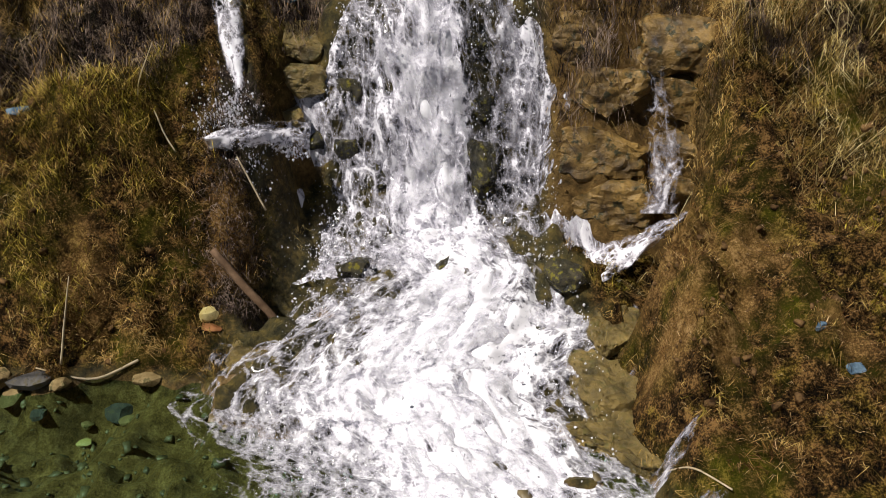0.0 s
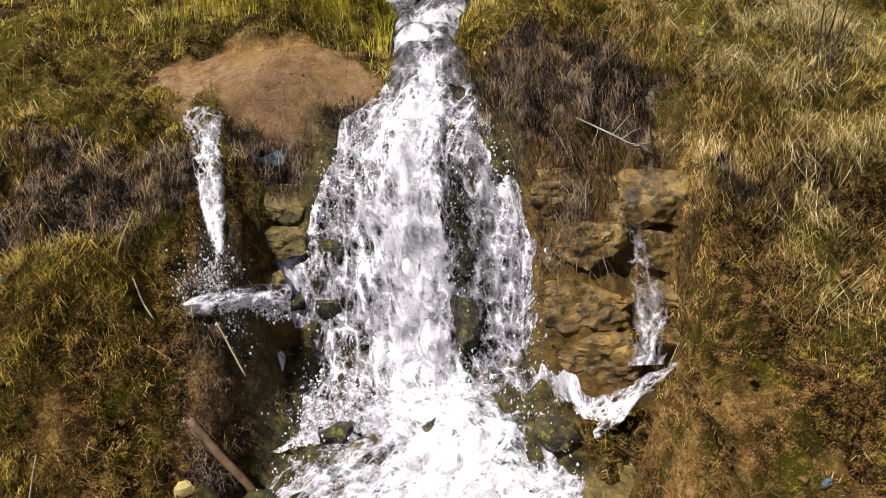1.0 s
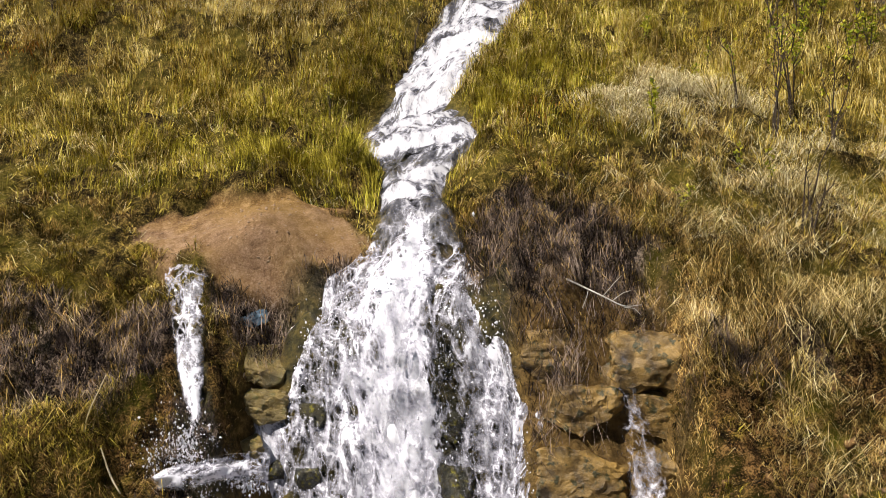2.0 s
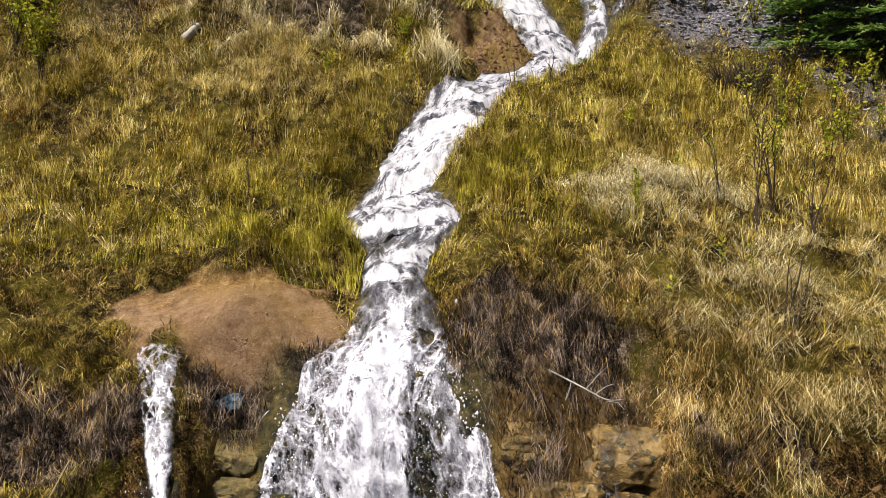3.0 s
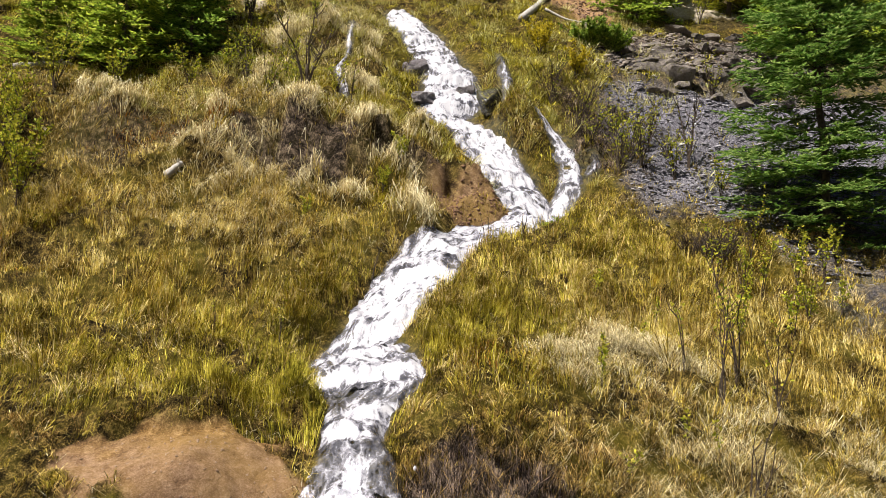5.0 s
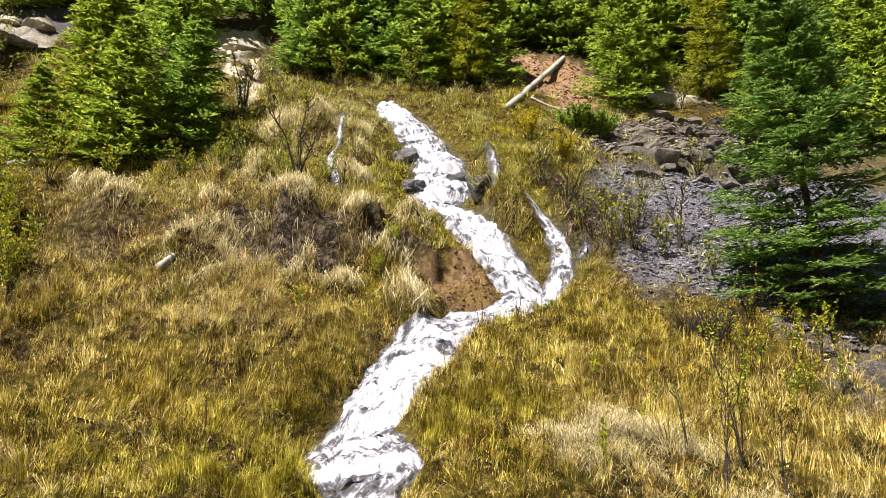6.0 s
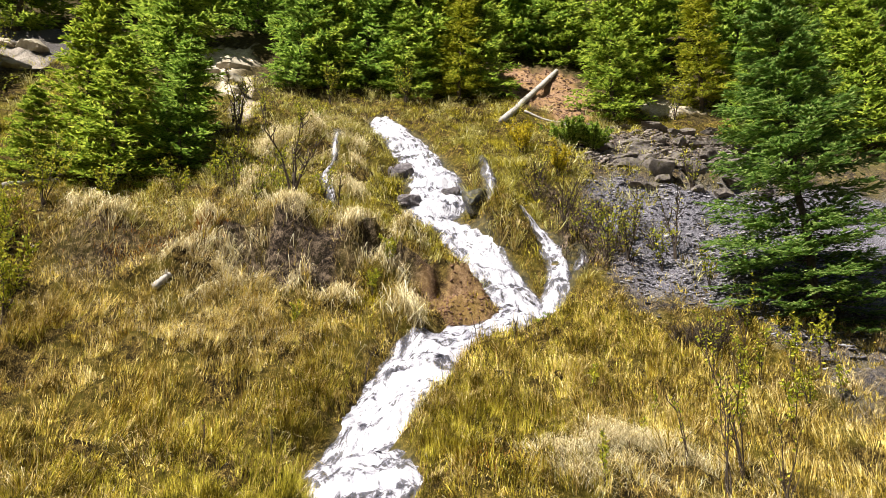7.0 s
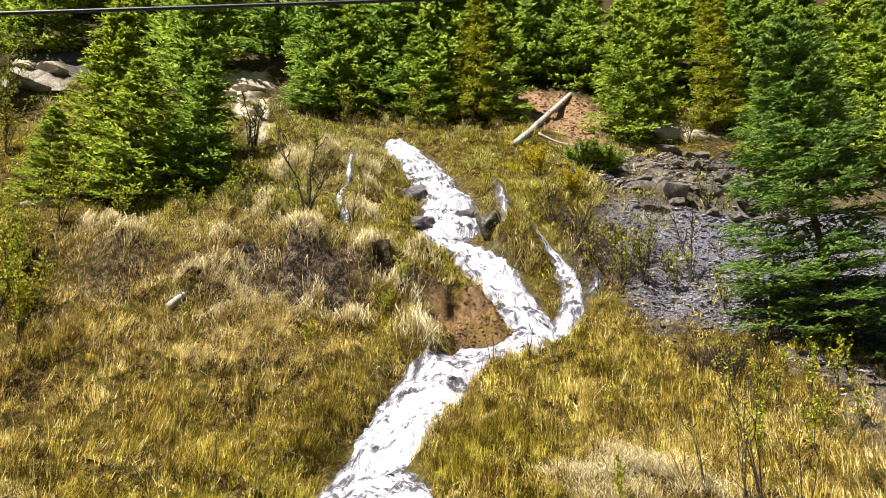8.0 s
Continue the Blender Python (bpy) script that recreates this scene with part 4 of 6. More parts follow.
x, y = cluster(6500, [(-3.1, 6.15, 0.28, 0.22), (-2.75, 6.45, 0.3, 0.15), (-3.3, 5.85, 0.25, 0.15), (-2.45, 6.75, 0.2, 0.12)])
blades("hanging_moss_grass", "yellow-green grass hanging over the mossy bank", x, y, 0.15, 0.004, 0.8, MOSSY, 0.9, (0.0, -0.6))
x, y = cluster(4500, [(3.15, 6.05, 0.3, 0.3), (3.7, 6.7, 0.4, 0.35), (3.3, 7.05, 0.4, 0.2), (2.6, 7.0, 0.3, 0.15), (3.9, 5.6, 0.3, 0.3)])
blades("hanging_straw", "long pale straw hanging over the dry bank", x, y, 0.24, 0.004, 0.8, DRY, 1.0, (0.0, -0.8))
x, y = cluster(7500, [(3.4, 7.7, 0.8, 0.35), (4.4, 7.9, 0.5, 0.4), (2.6, 8.0, 0.4, 0.25), (-2.8, 14.9, 0.8, 0.6), (-4.2, 13.6, 0.8, 0.5), (-1.5, 13.0, 0.9, 0.4)])
blades("tangled_straw", "tangled long bleached straw fallen over the turf", x, y, 0.24, 0.004, 1.3, PALE, 0.7, (0.0, -0.4), 0.6)
x, y = rng.uniform(-4.8, 4.8, 60000), rng.uniform(3.8, 6.9, 60000)
keep = (masks(x, y, ground_z(x, y), 0 * x)["wet"] < 0.4) & (recess(x, y) < 0.5) & (ground_z(x, y) > 0.05)
blades("twig_litter", "brown twigs, bark and dead stems scattered on the lower banks", x[keep], y[keep], 0.035, 0.005, 2.2, leafy("twig_litter", [(0.0, (0.006, 0.004, 0.002)), (0.45, (0.05, 0.026, 0.008)), (0.8, (0.20, 0.105, 0.034)), (1.0, (0.52, 0.37, 0.19))], fleck=(0.16, 0.05, 0.012)), 0.75)
x, y = sow(22000, -7, 8, 7.1, 13.5, lambda x, y: np.clip(0.4 + grain(x, y, 0.6, 45), 0.05, 1))
blades("loose_straw", "loose bleached stems lying criss-cross in the turf", x, y, 0.14, 0.004, 1.7, PALE, 0.55, (0.0, -0.3), 0.7)
x, y = sow(46000, -9, 9, 16.3, 22.5)
blades("upper_turf", "short yellow-green turf on the upper slope", x, y, 0.12, 0.011, 0.7, FRESH)
tuft_field("upper_tussocks", "pale spring grass tussocks on the upper slope", 7000, (-9, 8, 14.6, 23.5), 18, 0.10, 0.22, 0.010, SPRINGSTRAW, 1.0, tufts, 0.4)
tuft_field("upper_green_tussocks", "green grass tussocks on the upper slope", 5200, (-11, 11, 15.0, 24), 18, 0.10, 0.19, 0.010, FRESH, 0.9, lambda x, y: tufts(x + 4, y + 4), 0.2)


x, y = cluster(15000, [(hx, hy + 0.05, 0.17, 0.12) for hx, hy in HUMMOCKS])
blades("hummock_straw", "pale straw drooping over the turf hummocks", x, y, 0.28, 0.009, 0.4, PALE, 1.05, (0.0, -0.75))


x, y = cluster(40000, [(0.0, 16.3, 0.5, 0.4), (0.4, 17.8, 0.4, 0.5), (-1.4, 17.4, 0.5, 0.5), (-2.4, 18.6, 0.7, 0.6), (-0.2, 15.6, 0.6, 0.3), (3.9, 13.2, 0.6, 0.5), (4.3, 12.4, 0.8, 0.4), (0.3, 15.7, 0.4, 0.3), (0.2, 17.2, 0.5, 0.5), (-1.7, 16.4, 0.5, 0.5), (0.9, 16.0, 0.3, 0.4), (3.0, 16.2, 0.3, 0.3), (-4.3, 12.6, 0.6, 0.4), (-3.6, 16.2, 0.6, 0.4), (-1.9, 19.6, 0.6, 0.5), (6.0, 18.1, 0.4, 0.3), (0.2, 13.8, 0.3, 0.3), (3.4, 18.3, 0.4, 0.7)])
blades("fresh_moss_grass", "fresh yellow-green moss and short grass beside the brook", x, y, 0.13, 0.011, 0.8, FRESH)


def fringe(name, label, n, line, mat, height=0.27):
    """Long tufts drooping over a steep turf edge that runs along the line x0, x1, y."""
    x0, x1, yy = line
    cx, cy = rng.uniform(x0, x1, n), rng.normal(yy, 0.28, n)
    keep = rng.uniform(0, 1, n) < open_turf(cx, cy)
    cx, cy = cx[keep], cy[keep]
    x, y = np.repeat(cx, 30), np.repeat(cy, 30)
    blades(name, label, x + rng.normal(0, 0.06, len(x)), y + rng.normal(0, 0.05, len(x)), height, 0.006, 0.5, mat, 1.0, (0.0, -0.8))


fringe("knoll_fringe", "long pale grass drooping over the knoll's turf edge", 55, (-1.9, 1.0, 14.75), PALE)
fringe("hollow_fringe", "pale grass drooping over the hollow with the broken wood", 34, (-3.2, -1.8, 14.0), PALE)
fringe("upper_fringe", "pale grass drooping over the upper turf edge", 60, (-2.4, 0.2, 19.0), PALE, 0.4)
fringe("bank_fringe", "long straw drooping over the rusty bank", 30, (2.4, 4.8, 6.95), DRY, 0.3)
fringe("ledge_fringe", "brown grass hanging beside the ochre ledges", 60, (2.15, 3.0, 6.9), RUST, 0.2)
x, y = rng.normal(-1.7, 0.13, 3500), rng.uniform(5.75, 6.7, 3500)
blades("wet_bank_moss", "dark moss and roots hanging on the wet bank beside the fall", x, y, 0.07, 0.006, 0.8, DEAD, 1.1, (0.1, -0.5), 0.5)
x, y = rng.normal(2.25, 0.1, 2500), rng.uniform(6.3, 7.1, 2500)
blades("ledge_moss", "dark moss and roots hanging at the edge of the ledges", x, y, 0.09, 0.007, 0.8, RUST, 1.1, (-0.1, -0.5), 0.5)
fringe("shore_fringe", "brown grass drooping over the shore bank", 70, (-4.2, -2.0, 7.05), RUST, 0.26)
x, y = cluster(5000, [(-3.7, 14.35, 0.5, 0.12), (-2.7, 14.5, 0.3, 0.1), (-5.2, 11.9, 0.4, 0.15), (1.6, 9.35, 0.25, 0.15)])
blades("orange_moss", "orange-brown moss and dead grass in patches", x, y, 0.10, 0.012, 0.7, leafy("orange_moss", [(0.0, (0.10, 0.035, 0.006)), (0.6, (0.30, 0.12, 0.018)), (1.0, (0.45, 0.22, 0.04))]))


x, y = rng.uniform(3.6, 6.2, 9000), rng.uniform(14.2, 18.2, 9000)
keep = masks(x, y, ground_z(x, y), 0 * x)["mud"] > rng.uniform(0, 1, 9000)
blades("brush_litter", "brown dead stalks under the brush beside the brook", x[keep], y[keep], 0.22, 0.012, 0.8, DEAD)


def hanging(name, label, n, box, mask, length, mat):
    """Dead grass and roots that hang straight down a steep turf edge."""
    x, y = rng.uniform(box[0], box[1], n), rng.uniform(box[2], box[3], n)
    z = ground_z(x, y)
    k = masks(x, y, z, 0 * z)
    keep = (rng.uniform(0, 1, n) < k[mask] * (1 - k["wet"]) * (1 - k["soil"])) & (off_line(BROOK, x, y) > 1.0)
    blades(name, label, x[keep], y[keep], length, 0.006, 0.35, mat, 1.45, (0.0, -1.0), 0.4)


hanging("hanging_roots", "dark dead grass and roots hanging over the rock face", 52000, (-4.6, 3, 6.4, 8.4), "mud", 0.17, DEAD)
hanging("mud_grass", "brown and tan grass tufts rooted in the dark peat", 9000, (-4.6, 3, 6.4, 8.4), "mud", 0.16, RUST)
hanging("bank_roots", "dark dead grass hanging under the turf edge of the knoll", 15000, (-6, 2, 13.4, 16), "mud", 0.13, DEAD)
x, y = sow(2600, -6, 8, 8.2, 15, lambda x, y: np.clip(0.3 + tall_patch(x, y), 0, 1))
blades("seed_stalks", "thin brown seed stalks standing over the grass", x, y, 0.5, 0.007, 0.16, RUST)

# ---- trees ----


def tri_mesh(name, verts, tris, mat, smooth=False):
    me = bpy.data.meshes.new(name)
    me.from_pydata(verts, [], tris)
    me.materials.append(mat)
    if smooth:
        me.polygons.foreach_set("use_smooth", np.ones(len(me.polygons), dtype=bool))
    me.update()
    return me


def tube(verts, faces, pts, radii, sides=6):
    """Appends a tapering round limb through the points."""
    base = len(verts)
    for k, p in enumerate(pts):
        p = Vector(p)
        d = (Vector(pts[min(k + 1, len(pts) - 1)]) - Vector(pts[max(k - 1, 0)])).normalized()
        s = d.cross(Vector((0.3, 0.9, 0.2))).normalized()
        t = d.cross(s)
        for i in range(sides):
            a = 2 * math.pi * i / sides
            verts.append(p + (s * math.cos(a) + t * math.sin(a)) * radii[k])
    for k in range(len(pts) - 1):
        for i in range(sides):
            j = (i + 1) % sides
            faces.append((base + k * sides + i, base + k * sides + j, base + (k + 1) * sides + j, base + (k + 1) * sides + i))
    faces.append(tuple(base + i for i in range(sides))[::-1])
    faces.append(tuple(base + (len(pts) - 1) * sides + i for i in range(sides)))


def part(name, me, parent, label="", kind=""):
    ob = new(name, me)
    ob.parent = parent
    return tagged(ob, label, kind=kind)


def spruce(label, height, radius, seed, mat, whorl=0.2, twigs=9, needles=5, needle=0.075, bare=0.05, full=0.75):
    """A conifer: tapered trunk, drooping limbs in whorls and sprays of needles."""
    r = random.Random(seed)
    root = tagged(new("spruce"), label, "tree")
    v, f = [], []
    pts = [(r.uniform(-0.006, 0.006) * height, r.uniform(-0.006, 0.006) * height, height * k / 8 - 0.3 * (k == 0)) for k in range(9)]
    tube(v, f, pts, [0.013 * height * (1 - k / 8.3) + 0.006 for k in range(9)], 8)
    lv, lf, nv, nf = [], [], [], []
    z = height * bare
    while z < height * 0.985:
        t = z / height
        reach = radius * (1 - t) ** full * (0.7 + 0.3 * min(1, t / 0.12))
        count = r.choice((6, 7, 8))
        a0 = r.uniform(0, 6.28)
        for k in range(count):
            a = a0 + 6.283 * k / count + r.uniform(-0.3, 0.3)
            n = reach * r.uniform(0.55, 1.12) + 0.05
            ca, sa = math.cos(a), math.sin(a)
            rise = 0.5 * t - 0.12 + r.uniform(-0.1, 0.1)
            z0 = z + r.uniform(-0.5, 0.5) * whorl

            def at(q):
                return Vector((ca * n * q, sa * n * q, z0 + n * (rise * q - 0.35 * q * q + 0.32 * q ** 3)))
            tube(lv, lf, [at(0), at(0.45), at(1.0)], [0.008 + 0.004 * n, 0.006 + 0.001 * n, 0.002], 3)
            m = max(3, int(twigs * (0.4 + 0.6 * n / radius)))
            for i in range(m):
                q = 0.15 + 0.85 * (i + r.random()) / m
                p = at(q)
                for s in (-1, 1):
                    tl = n * (0.16 + 0.26 * (1 - q)) * r.uniform(0.7, 1.2) + 0.05
                    b = a + s * r.uniform(0.35, 1.0)
                    d = Vector((math.cos(b), math.sin(b), r.uniform(-0.3, 0.1)))
                    for g in range(needles):
                        w = (g + r.random()) / needles
                        o = p + d * tl * w
                        c = b + r.uniform(-0.8, 0.8)
                        e = Vector((math.cos(c), math.sin(c), r.uniform(-0.3, 0.35))) * needle * r.uniform(0.7, 1.3)
                        h = Vector((-math.sin(c), math.cos(c), r.uniform(-0.4, 0.4))) * needle * 0.24
                        base = len(nv)
                        nv.extend((o - h, o + h, o + e))
                        nf.append((base, base + 1, base + 2))
        z += whorl * r.uniform(0.75, 1.2) * (1.15 - 0.5 * t)
    part("trunk", tri_mesh("trunk", v, f, BARK, True), root)
    part("branch_frame", tri_mesh("branch_frame", lv, lf, TWIG), root, kind="stuff")
    part("crown", tri_mesh("crown", nv, nf, mat), root, kind="stuff")
    return root


def stand(x, y, turn=0.0, size=1.0, tilt=0.0):
    return pose(x, y, float(ground_z(x, y)) - 0.05, tilt, 0, turn) @ Matrix.Scale(size, 4)


hero = spruce("young blue-green spruce standing beside the scree", 6.5, 1.98, 3, NEEDLE, 0.27, 20, 12, 0.1, 0.005, 0.66)
hero.matrix_basis = stand(8.2, 13.9, 0, 1.0) @ pose(0, 0, 0, 0, -4, 0)
KINDS = [spruce("green conifer of the forest edge on the slope", 7.5, 1.9, 11, FOREST, 0.33, 10, 5, 0.2, 0.02),
         spruce("tall green conifer of the forest edge", 10.0, 2.2, 12, FOREST, 0.40, 9, 5, 0.24, 0.03),
         spruce("bushy green conifer of the forest edge", 5.5, 1.9, 13, FOREST, 0.30, 10, 5, 0.18, 0.01),
         spruce("yellow-green conifer of the forest edge", 8.0, 1.5, 14, LARCH, 0.3, 7, 5, 0.17, 0.08)]
r = random.Random(5)
# kind, x, y, size
TREES = [(2, -5.0, 16.6, 0.62), (0, -5.9, 17.4, 0.62), (1, 1.6, 24.4, 0.8), (3, 2.9, 23.4, 0.62), (2, -6.6, 16.6, 0.4), (2, -3.9, 17.5, 0.6), (0, -4.6, 18.9, 0.7),
         (0, 7.6, 23.0, 0.72), (3, 11.0, 24.0, 0.75), (0, 12.3, 21.6, 0.62), (2, 10.9, 20.6, 0.6), (0, 13.6, 22.6, 0.8), (0, -2.0, 23.5, 0.7), (2, -1.2, 23.6, 0.75), (0, 0.0, 24.0, 0.8), (2, 1.2, 23.3, 0.6),
         (2, 3.6, 24.0, 0.75), (0, 9.3, 25.2, 0.8), (1, 14.5, 25.5, 0.8), (0, 16.0, 24.0, 0.9), (0, 12.8, 24.8, 0.85), (2, 15.0, 21.5, 0.9), (0, -11.5, 21.5, 0.8), (3, 4.0, 25.2, 0.7), (2, 2.3, 24.9, 0.9)]
TREES += [(1, 4.3, 28.9, 0.9), (0, 5.5, 28.8, 1.0), (2, 6.7, 29.0, 1.1), (0, 7.7, 28.0, 0.8), (1, 5.0, 31.0, 1.0), (0, 6.4, 31.2, 1.1)]
for k in range(12):
    TREES.append((k % 2, -18 + 40 * ((k * 0.618 + 0.3) % 1), 34.5 + 2.5 * (k % 2), 1.2))
for k in range(24):
    TREES.append((r.choice((0, 0, 1, 1, 2, 3)), -16 + 36 * ((k * 0.618) % 1), 26.2 + (k % 3) * 2.5 + r.uniform(-0.8, 0.8), r.uniform(0.75, 1.15)))
used = set()
for kind, x, y, s in TREES:
    if 3.9 < x < 7.4 and y < 28.4:
        continue
    t = KINDS[kind] if kind not in used else copy_thing(KINDS[kind], pose(0, 0, 0))
    used.add(kind)
    t.matrix_basis = stand(x, y, r.uniform(0, 360), s)

# ---- rocks ----


def rock_mesh(name, seed, size, mat, cuts=9, detail=3, square=4, rough=0.13):
    """A stone: a ball cut by random flat faces and roughened."""
    r = random.Random(seed)
    bm = bmesh.new()
    bmesh.ops.create_icosphere(bm, subdivisions=detail, radius=1.0)
    planes = []
    for _ in range(cuts):
        d = Vector((r.gauss(0, 1), r.gauss(0, 1), r.gauss(0, 1))).normalized()
        planes.append((d, r.uniform(0.6, 0.95)))
    for v in bm.verts:
        v.co /= (abs(v.co.x) ** square + abs(v.co.y) ** square + abs(v.co.z) ** square) ** (1 / square)
        for d, k in planes:
            over = v.co.dot(d) - k
            if over > 0:
                v.co -= d * over
        n = noise.noise(v.co * 1.7 + Vector((seed, 0, 0))) + 0.6 * noise.noise(v.co * 4.1 + Vector((0, seed, 0))) + 0.35 * noise.noise(v.co * 9.7 + Vector((0, 0, seed)))
        v.co *= 1 + rough * n
        v.co = Vector((v.co.x * size[0], v.co.y * size[1], v.co.z * size[2]))
    me = bpy.data.meshes.new(name)
    bm.to_mesh(me)
    bm.free()
    me.materials.append(mat)
    me.polygons.foreach_set("use_smooth", np.ones(len(me.polygons), dtype=bool))
    me.set_sharp_from_angle(angle=radians(24))
    return me


def rock(label, x, y, size, seed, mat, lift=0.3, turn=0.0, tip=0.0, name="rock", group="", cuts=9, detail=3, z=None, square=4, rough=0.13):
    """A stone sunk into the ground; lift: how far its middle stands out, in its own half heights."""
    ob = new(name, rock_mesh(name, seed, size, mat, cuts, detail, square, rough))
    ob.matrix_basis = pose(x, y, (float(ground_z(x, y)) if z is None else z) + lift * size[2], tip, 0, turn)
    return tagged(ob, label, "rock", group)


# ochre ledges in the face right of the fall
for k, (x, y, z, sx, sy, sz) in enumerate([(1.34, 7.3, 2.34, 0.36, 0.26, 0.22), (1.40, 7.16, 1.86, 0.38, 0.28, 0.25), (1.40, 7.0, 1.40, 0.4, 0.26, 0.24), (1.5, 6.88, 0.94, 0.4, 0.26, 0.25),
                                           (-1.28, 7.28, 2.3, 0.24, 0.16, 0.16), (-1.3, 7.16, 1.95, 0.26, 0.16, 0.18), (-1.42, 7.02, 1.62, 0.22, 0.16, 0.16),
                                           (2.06, 7.12, 2.3, 0.36, 0.22, 0.24), (2.12, 7.02, 1.84, 0.34, 0.22, 0.22), (2.16, 6.9, 1.42, 0.3, 0.2, 0.22), (2.2, 6.8, 1.02, 0.3, 0.2, 0.2), (2.72, 7.0, 2.3, 0.36, 0.2, 0.26), (1.72, 7.2, 2.1, 0.2, 0.2, 0.3)]):
    rock("ochre-stained block of rock in the ledge beside the fall", x, y, (sx, sy, sz), 60 + k, OLIVE if 4 <= k < 7 else OCHRE, 0, 5 * (k % 3) - 5, -3, "rock_ledge", "rock ledges beside the fall", 4, 5, z, 8, 0.13)
# dark stones in and behind the fall
for k, (x, y, s, lift) in enumerate([(0.28, 7.14, 0.11, 0.2), (0.36, 7.04, 0.14, 0.1), (-0.85, 6.95, 0.14, 0.1), (-0.62, 6.85, 0.11, 0.3), (-0.8, 7.08, 0.12, 0.2), (0.62, 7.04, 0.1, 0.2), (-1.12, 7.0, 0.12, 0.1), (0.03, 6.15, 0.12, 0.6)]):
    rock("dark wet mossy stone in the waterfall", x, y, (s * 1.1, s * 0.8, s), 80 + k, WETROCK, lift - 0.5, 40 * k, 0, "wet_stone", "stones in the waterfall")
rock("grey wet slab leaning in the waterfall", 0.42, 6.86, (0.18, 0.12, 0.3), 97, WETROCK, 0.2, 20, -25, "rock_slab", cuts=9, detail=4)
for k, (x, y, s, lift) in enumerate([(0.4, 5.3, 0.13, 0.6), (-0.44, 5.75, 0.12, 0.6), (-1.65, 5.25, 0.1, 0.2), (-1.0, 5.8, 0.15, 0.0), (0.53, 5.64, 0.16, 0.6), (0.74, 5.7, 0.15, 0.6), (-0.75, 6.2, 0.13, 0.6), (1.05, 6.05, 0.16, 0.3), (-1.3, 5.1, 0.16, 0.4)]):
    rock("olive-stained wet stone in the lower cascade", x, y, (s * 1.2, s, s * (0.45 if k in (2, 3) else 0.7)), 100 + k, OCHRE if k in (3, 2) else WETROCK, lift - 0.35, 31 * k, 0, "wet_stone", "stones in the lower cascade")
for k, (x, y, sx, sy, sz, z) in enumerate([(1.36, 5.62, 0.24, 0.3, 0.2, 0.22), (1.3, 5.1, 0.3, 0.4, 0.2, 0.06), (1.42, 4.62, 0.26, 0.34, 0.16, 0.0), (1.12, 4.75, 0.2, 0.26, 0.12, 0.0)]):
    rock("ochre-stained wet rock half under the water beside the bank", x, y, (sx, sy, sz), 121 + k, OLIVE, 0.1, 25 * k - 8, 4, "wet_stone", "rocks under the bank", 5, 5, z, 5, 0.2)
rock("olive-stained slab under the edge of the lower cascade", -1.38, 5.52, (0.34, 0.26, 0.14), 122, OLIVE, 0.1, 12, 8, "rock_slab", "", 4, 5, 0.1, 6)
# stones along the shore of the pool
TANSTONE = plain("tan_stone", (0.13, 0.09, 0.035), (0.42, 0.31, 0.15), 7, 0.7, 0.5, 0.02, (0.09, 0.075, 0.03))
# blue base colour paints the sky's reflection on wet places
SKYWET = plain("sky_tinted_wet", (0.03, 0.06, 0.09), (0.22, 0.32, 0.42), 14, 0.12, 0.6, 0.02)
for k, (x, y, s) in enumerate([(-3.25, 5.33, 0.13), (-3.4, 5.28, 0.1), (-3.55, 5.35, 0.12), (-2.6, 5.33, 0.11), (-2.35, 5.4, 0.09), (-3.0, 5.3, 0.07), (-3.7, 5.22, 0.09), (-2.85, 5.25, 0.05), (-2.5, 5.22, 0.05), (-3.15, 5.15, 0.06)]):
    rock("tan stone on the shore of the pool", x, y, (s * 1.3, s, s * 0.6), 130 + k, TANSTONE if k % 3 else GREY, 0.4, 50 * k, 0, "stone", "stones on the pool's shore", 8, 2)
# flattened stones stand in for puddles that mirror the sky
for k, (x, y, sx, sy) in enumerate([(2.65, 4.37, 0.06, 0.05), (2.44, 4.53, 0.04, 0.03), (-3.41, 6.42, 0.12, 0.07)]):
    rock("small puddle in the bank with the sky's reflection painted blue", x, y, (sx, sy, 0.03), 140 + k, SKYWET, 0.6, 30 * k, 12, "stone", "shining stones in the banks", 8, 3)
YELLOW = plain("pale_yellow_stone", (0.42, 0.33, 0.10), (0.66, 0.56, 0.28), 9, 0.7, 0.3)
CHIP = plain("red_brown_chip", (0.20, 0.08, 0.03), (0.34, 0.15, 0.06), 9, 0.7, 0.3)
rock("wet stone in a seep below the soil mound, its sky reflection painted blue", -1.33, 7.46, (0.16, 0.09, 0.05), 153, SKYWET, 0.5, 10, 30, "stone", cuts=14, detail=4)
rock("pale yellow stone lodged in the bank beside the fall", -1.9, 5.74, (0.085, 0.06, 0.06), 150, YELLOW, 0.5, 20, 0, "stone", cuts=6, detail=2)
rock("flat red-brown stone below the pale yellow one", -1.87, 5.66, (0.09, 0.05, 0.025), 151, CHIP, 0.6, -25, 0, "stone", cuts=6, detail=2)
rock("small yellow stone under the clear water", -2.85, 5.15, (0.06, 0.045, 0.02), 152, YELLOW, 1.0, 0, 0, "stone", cuts=6, detail=2)
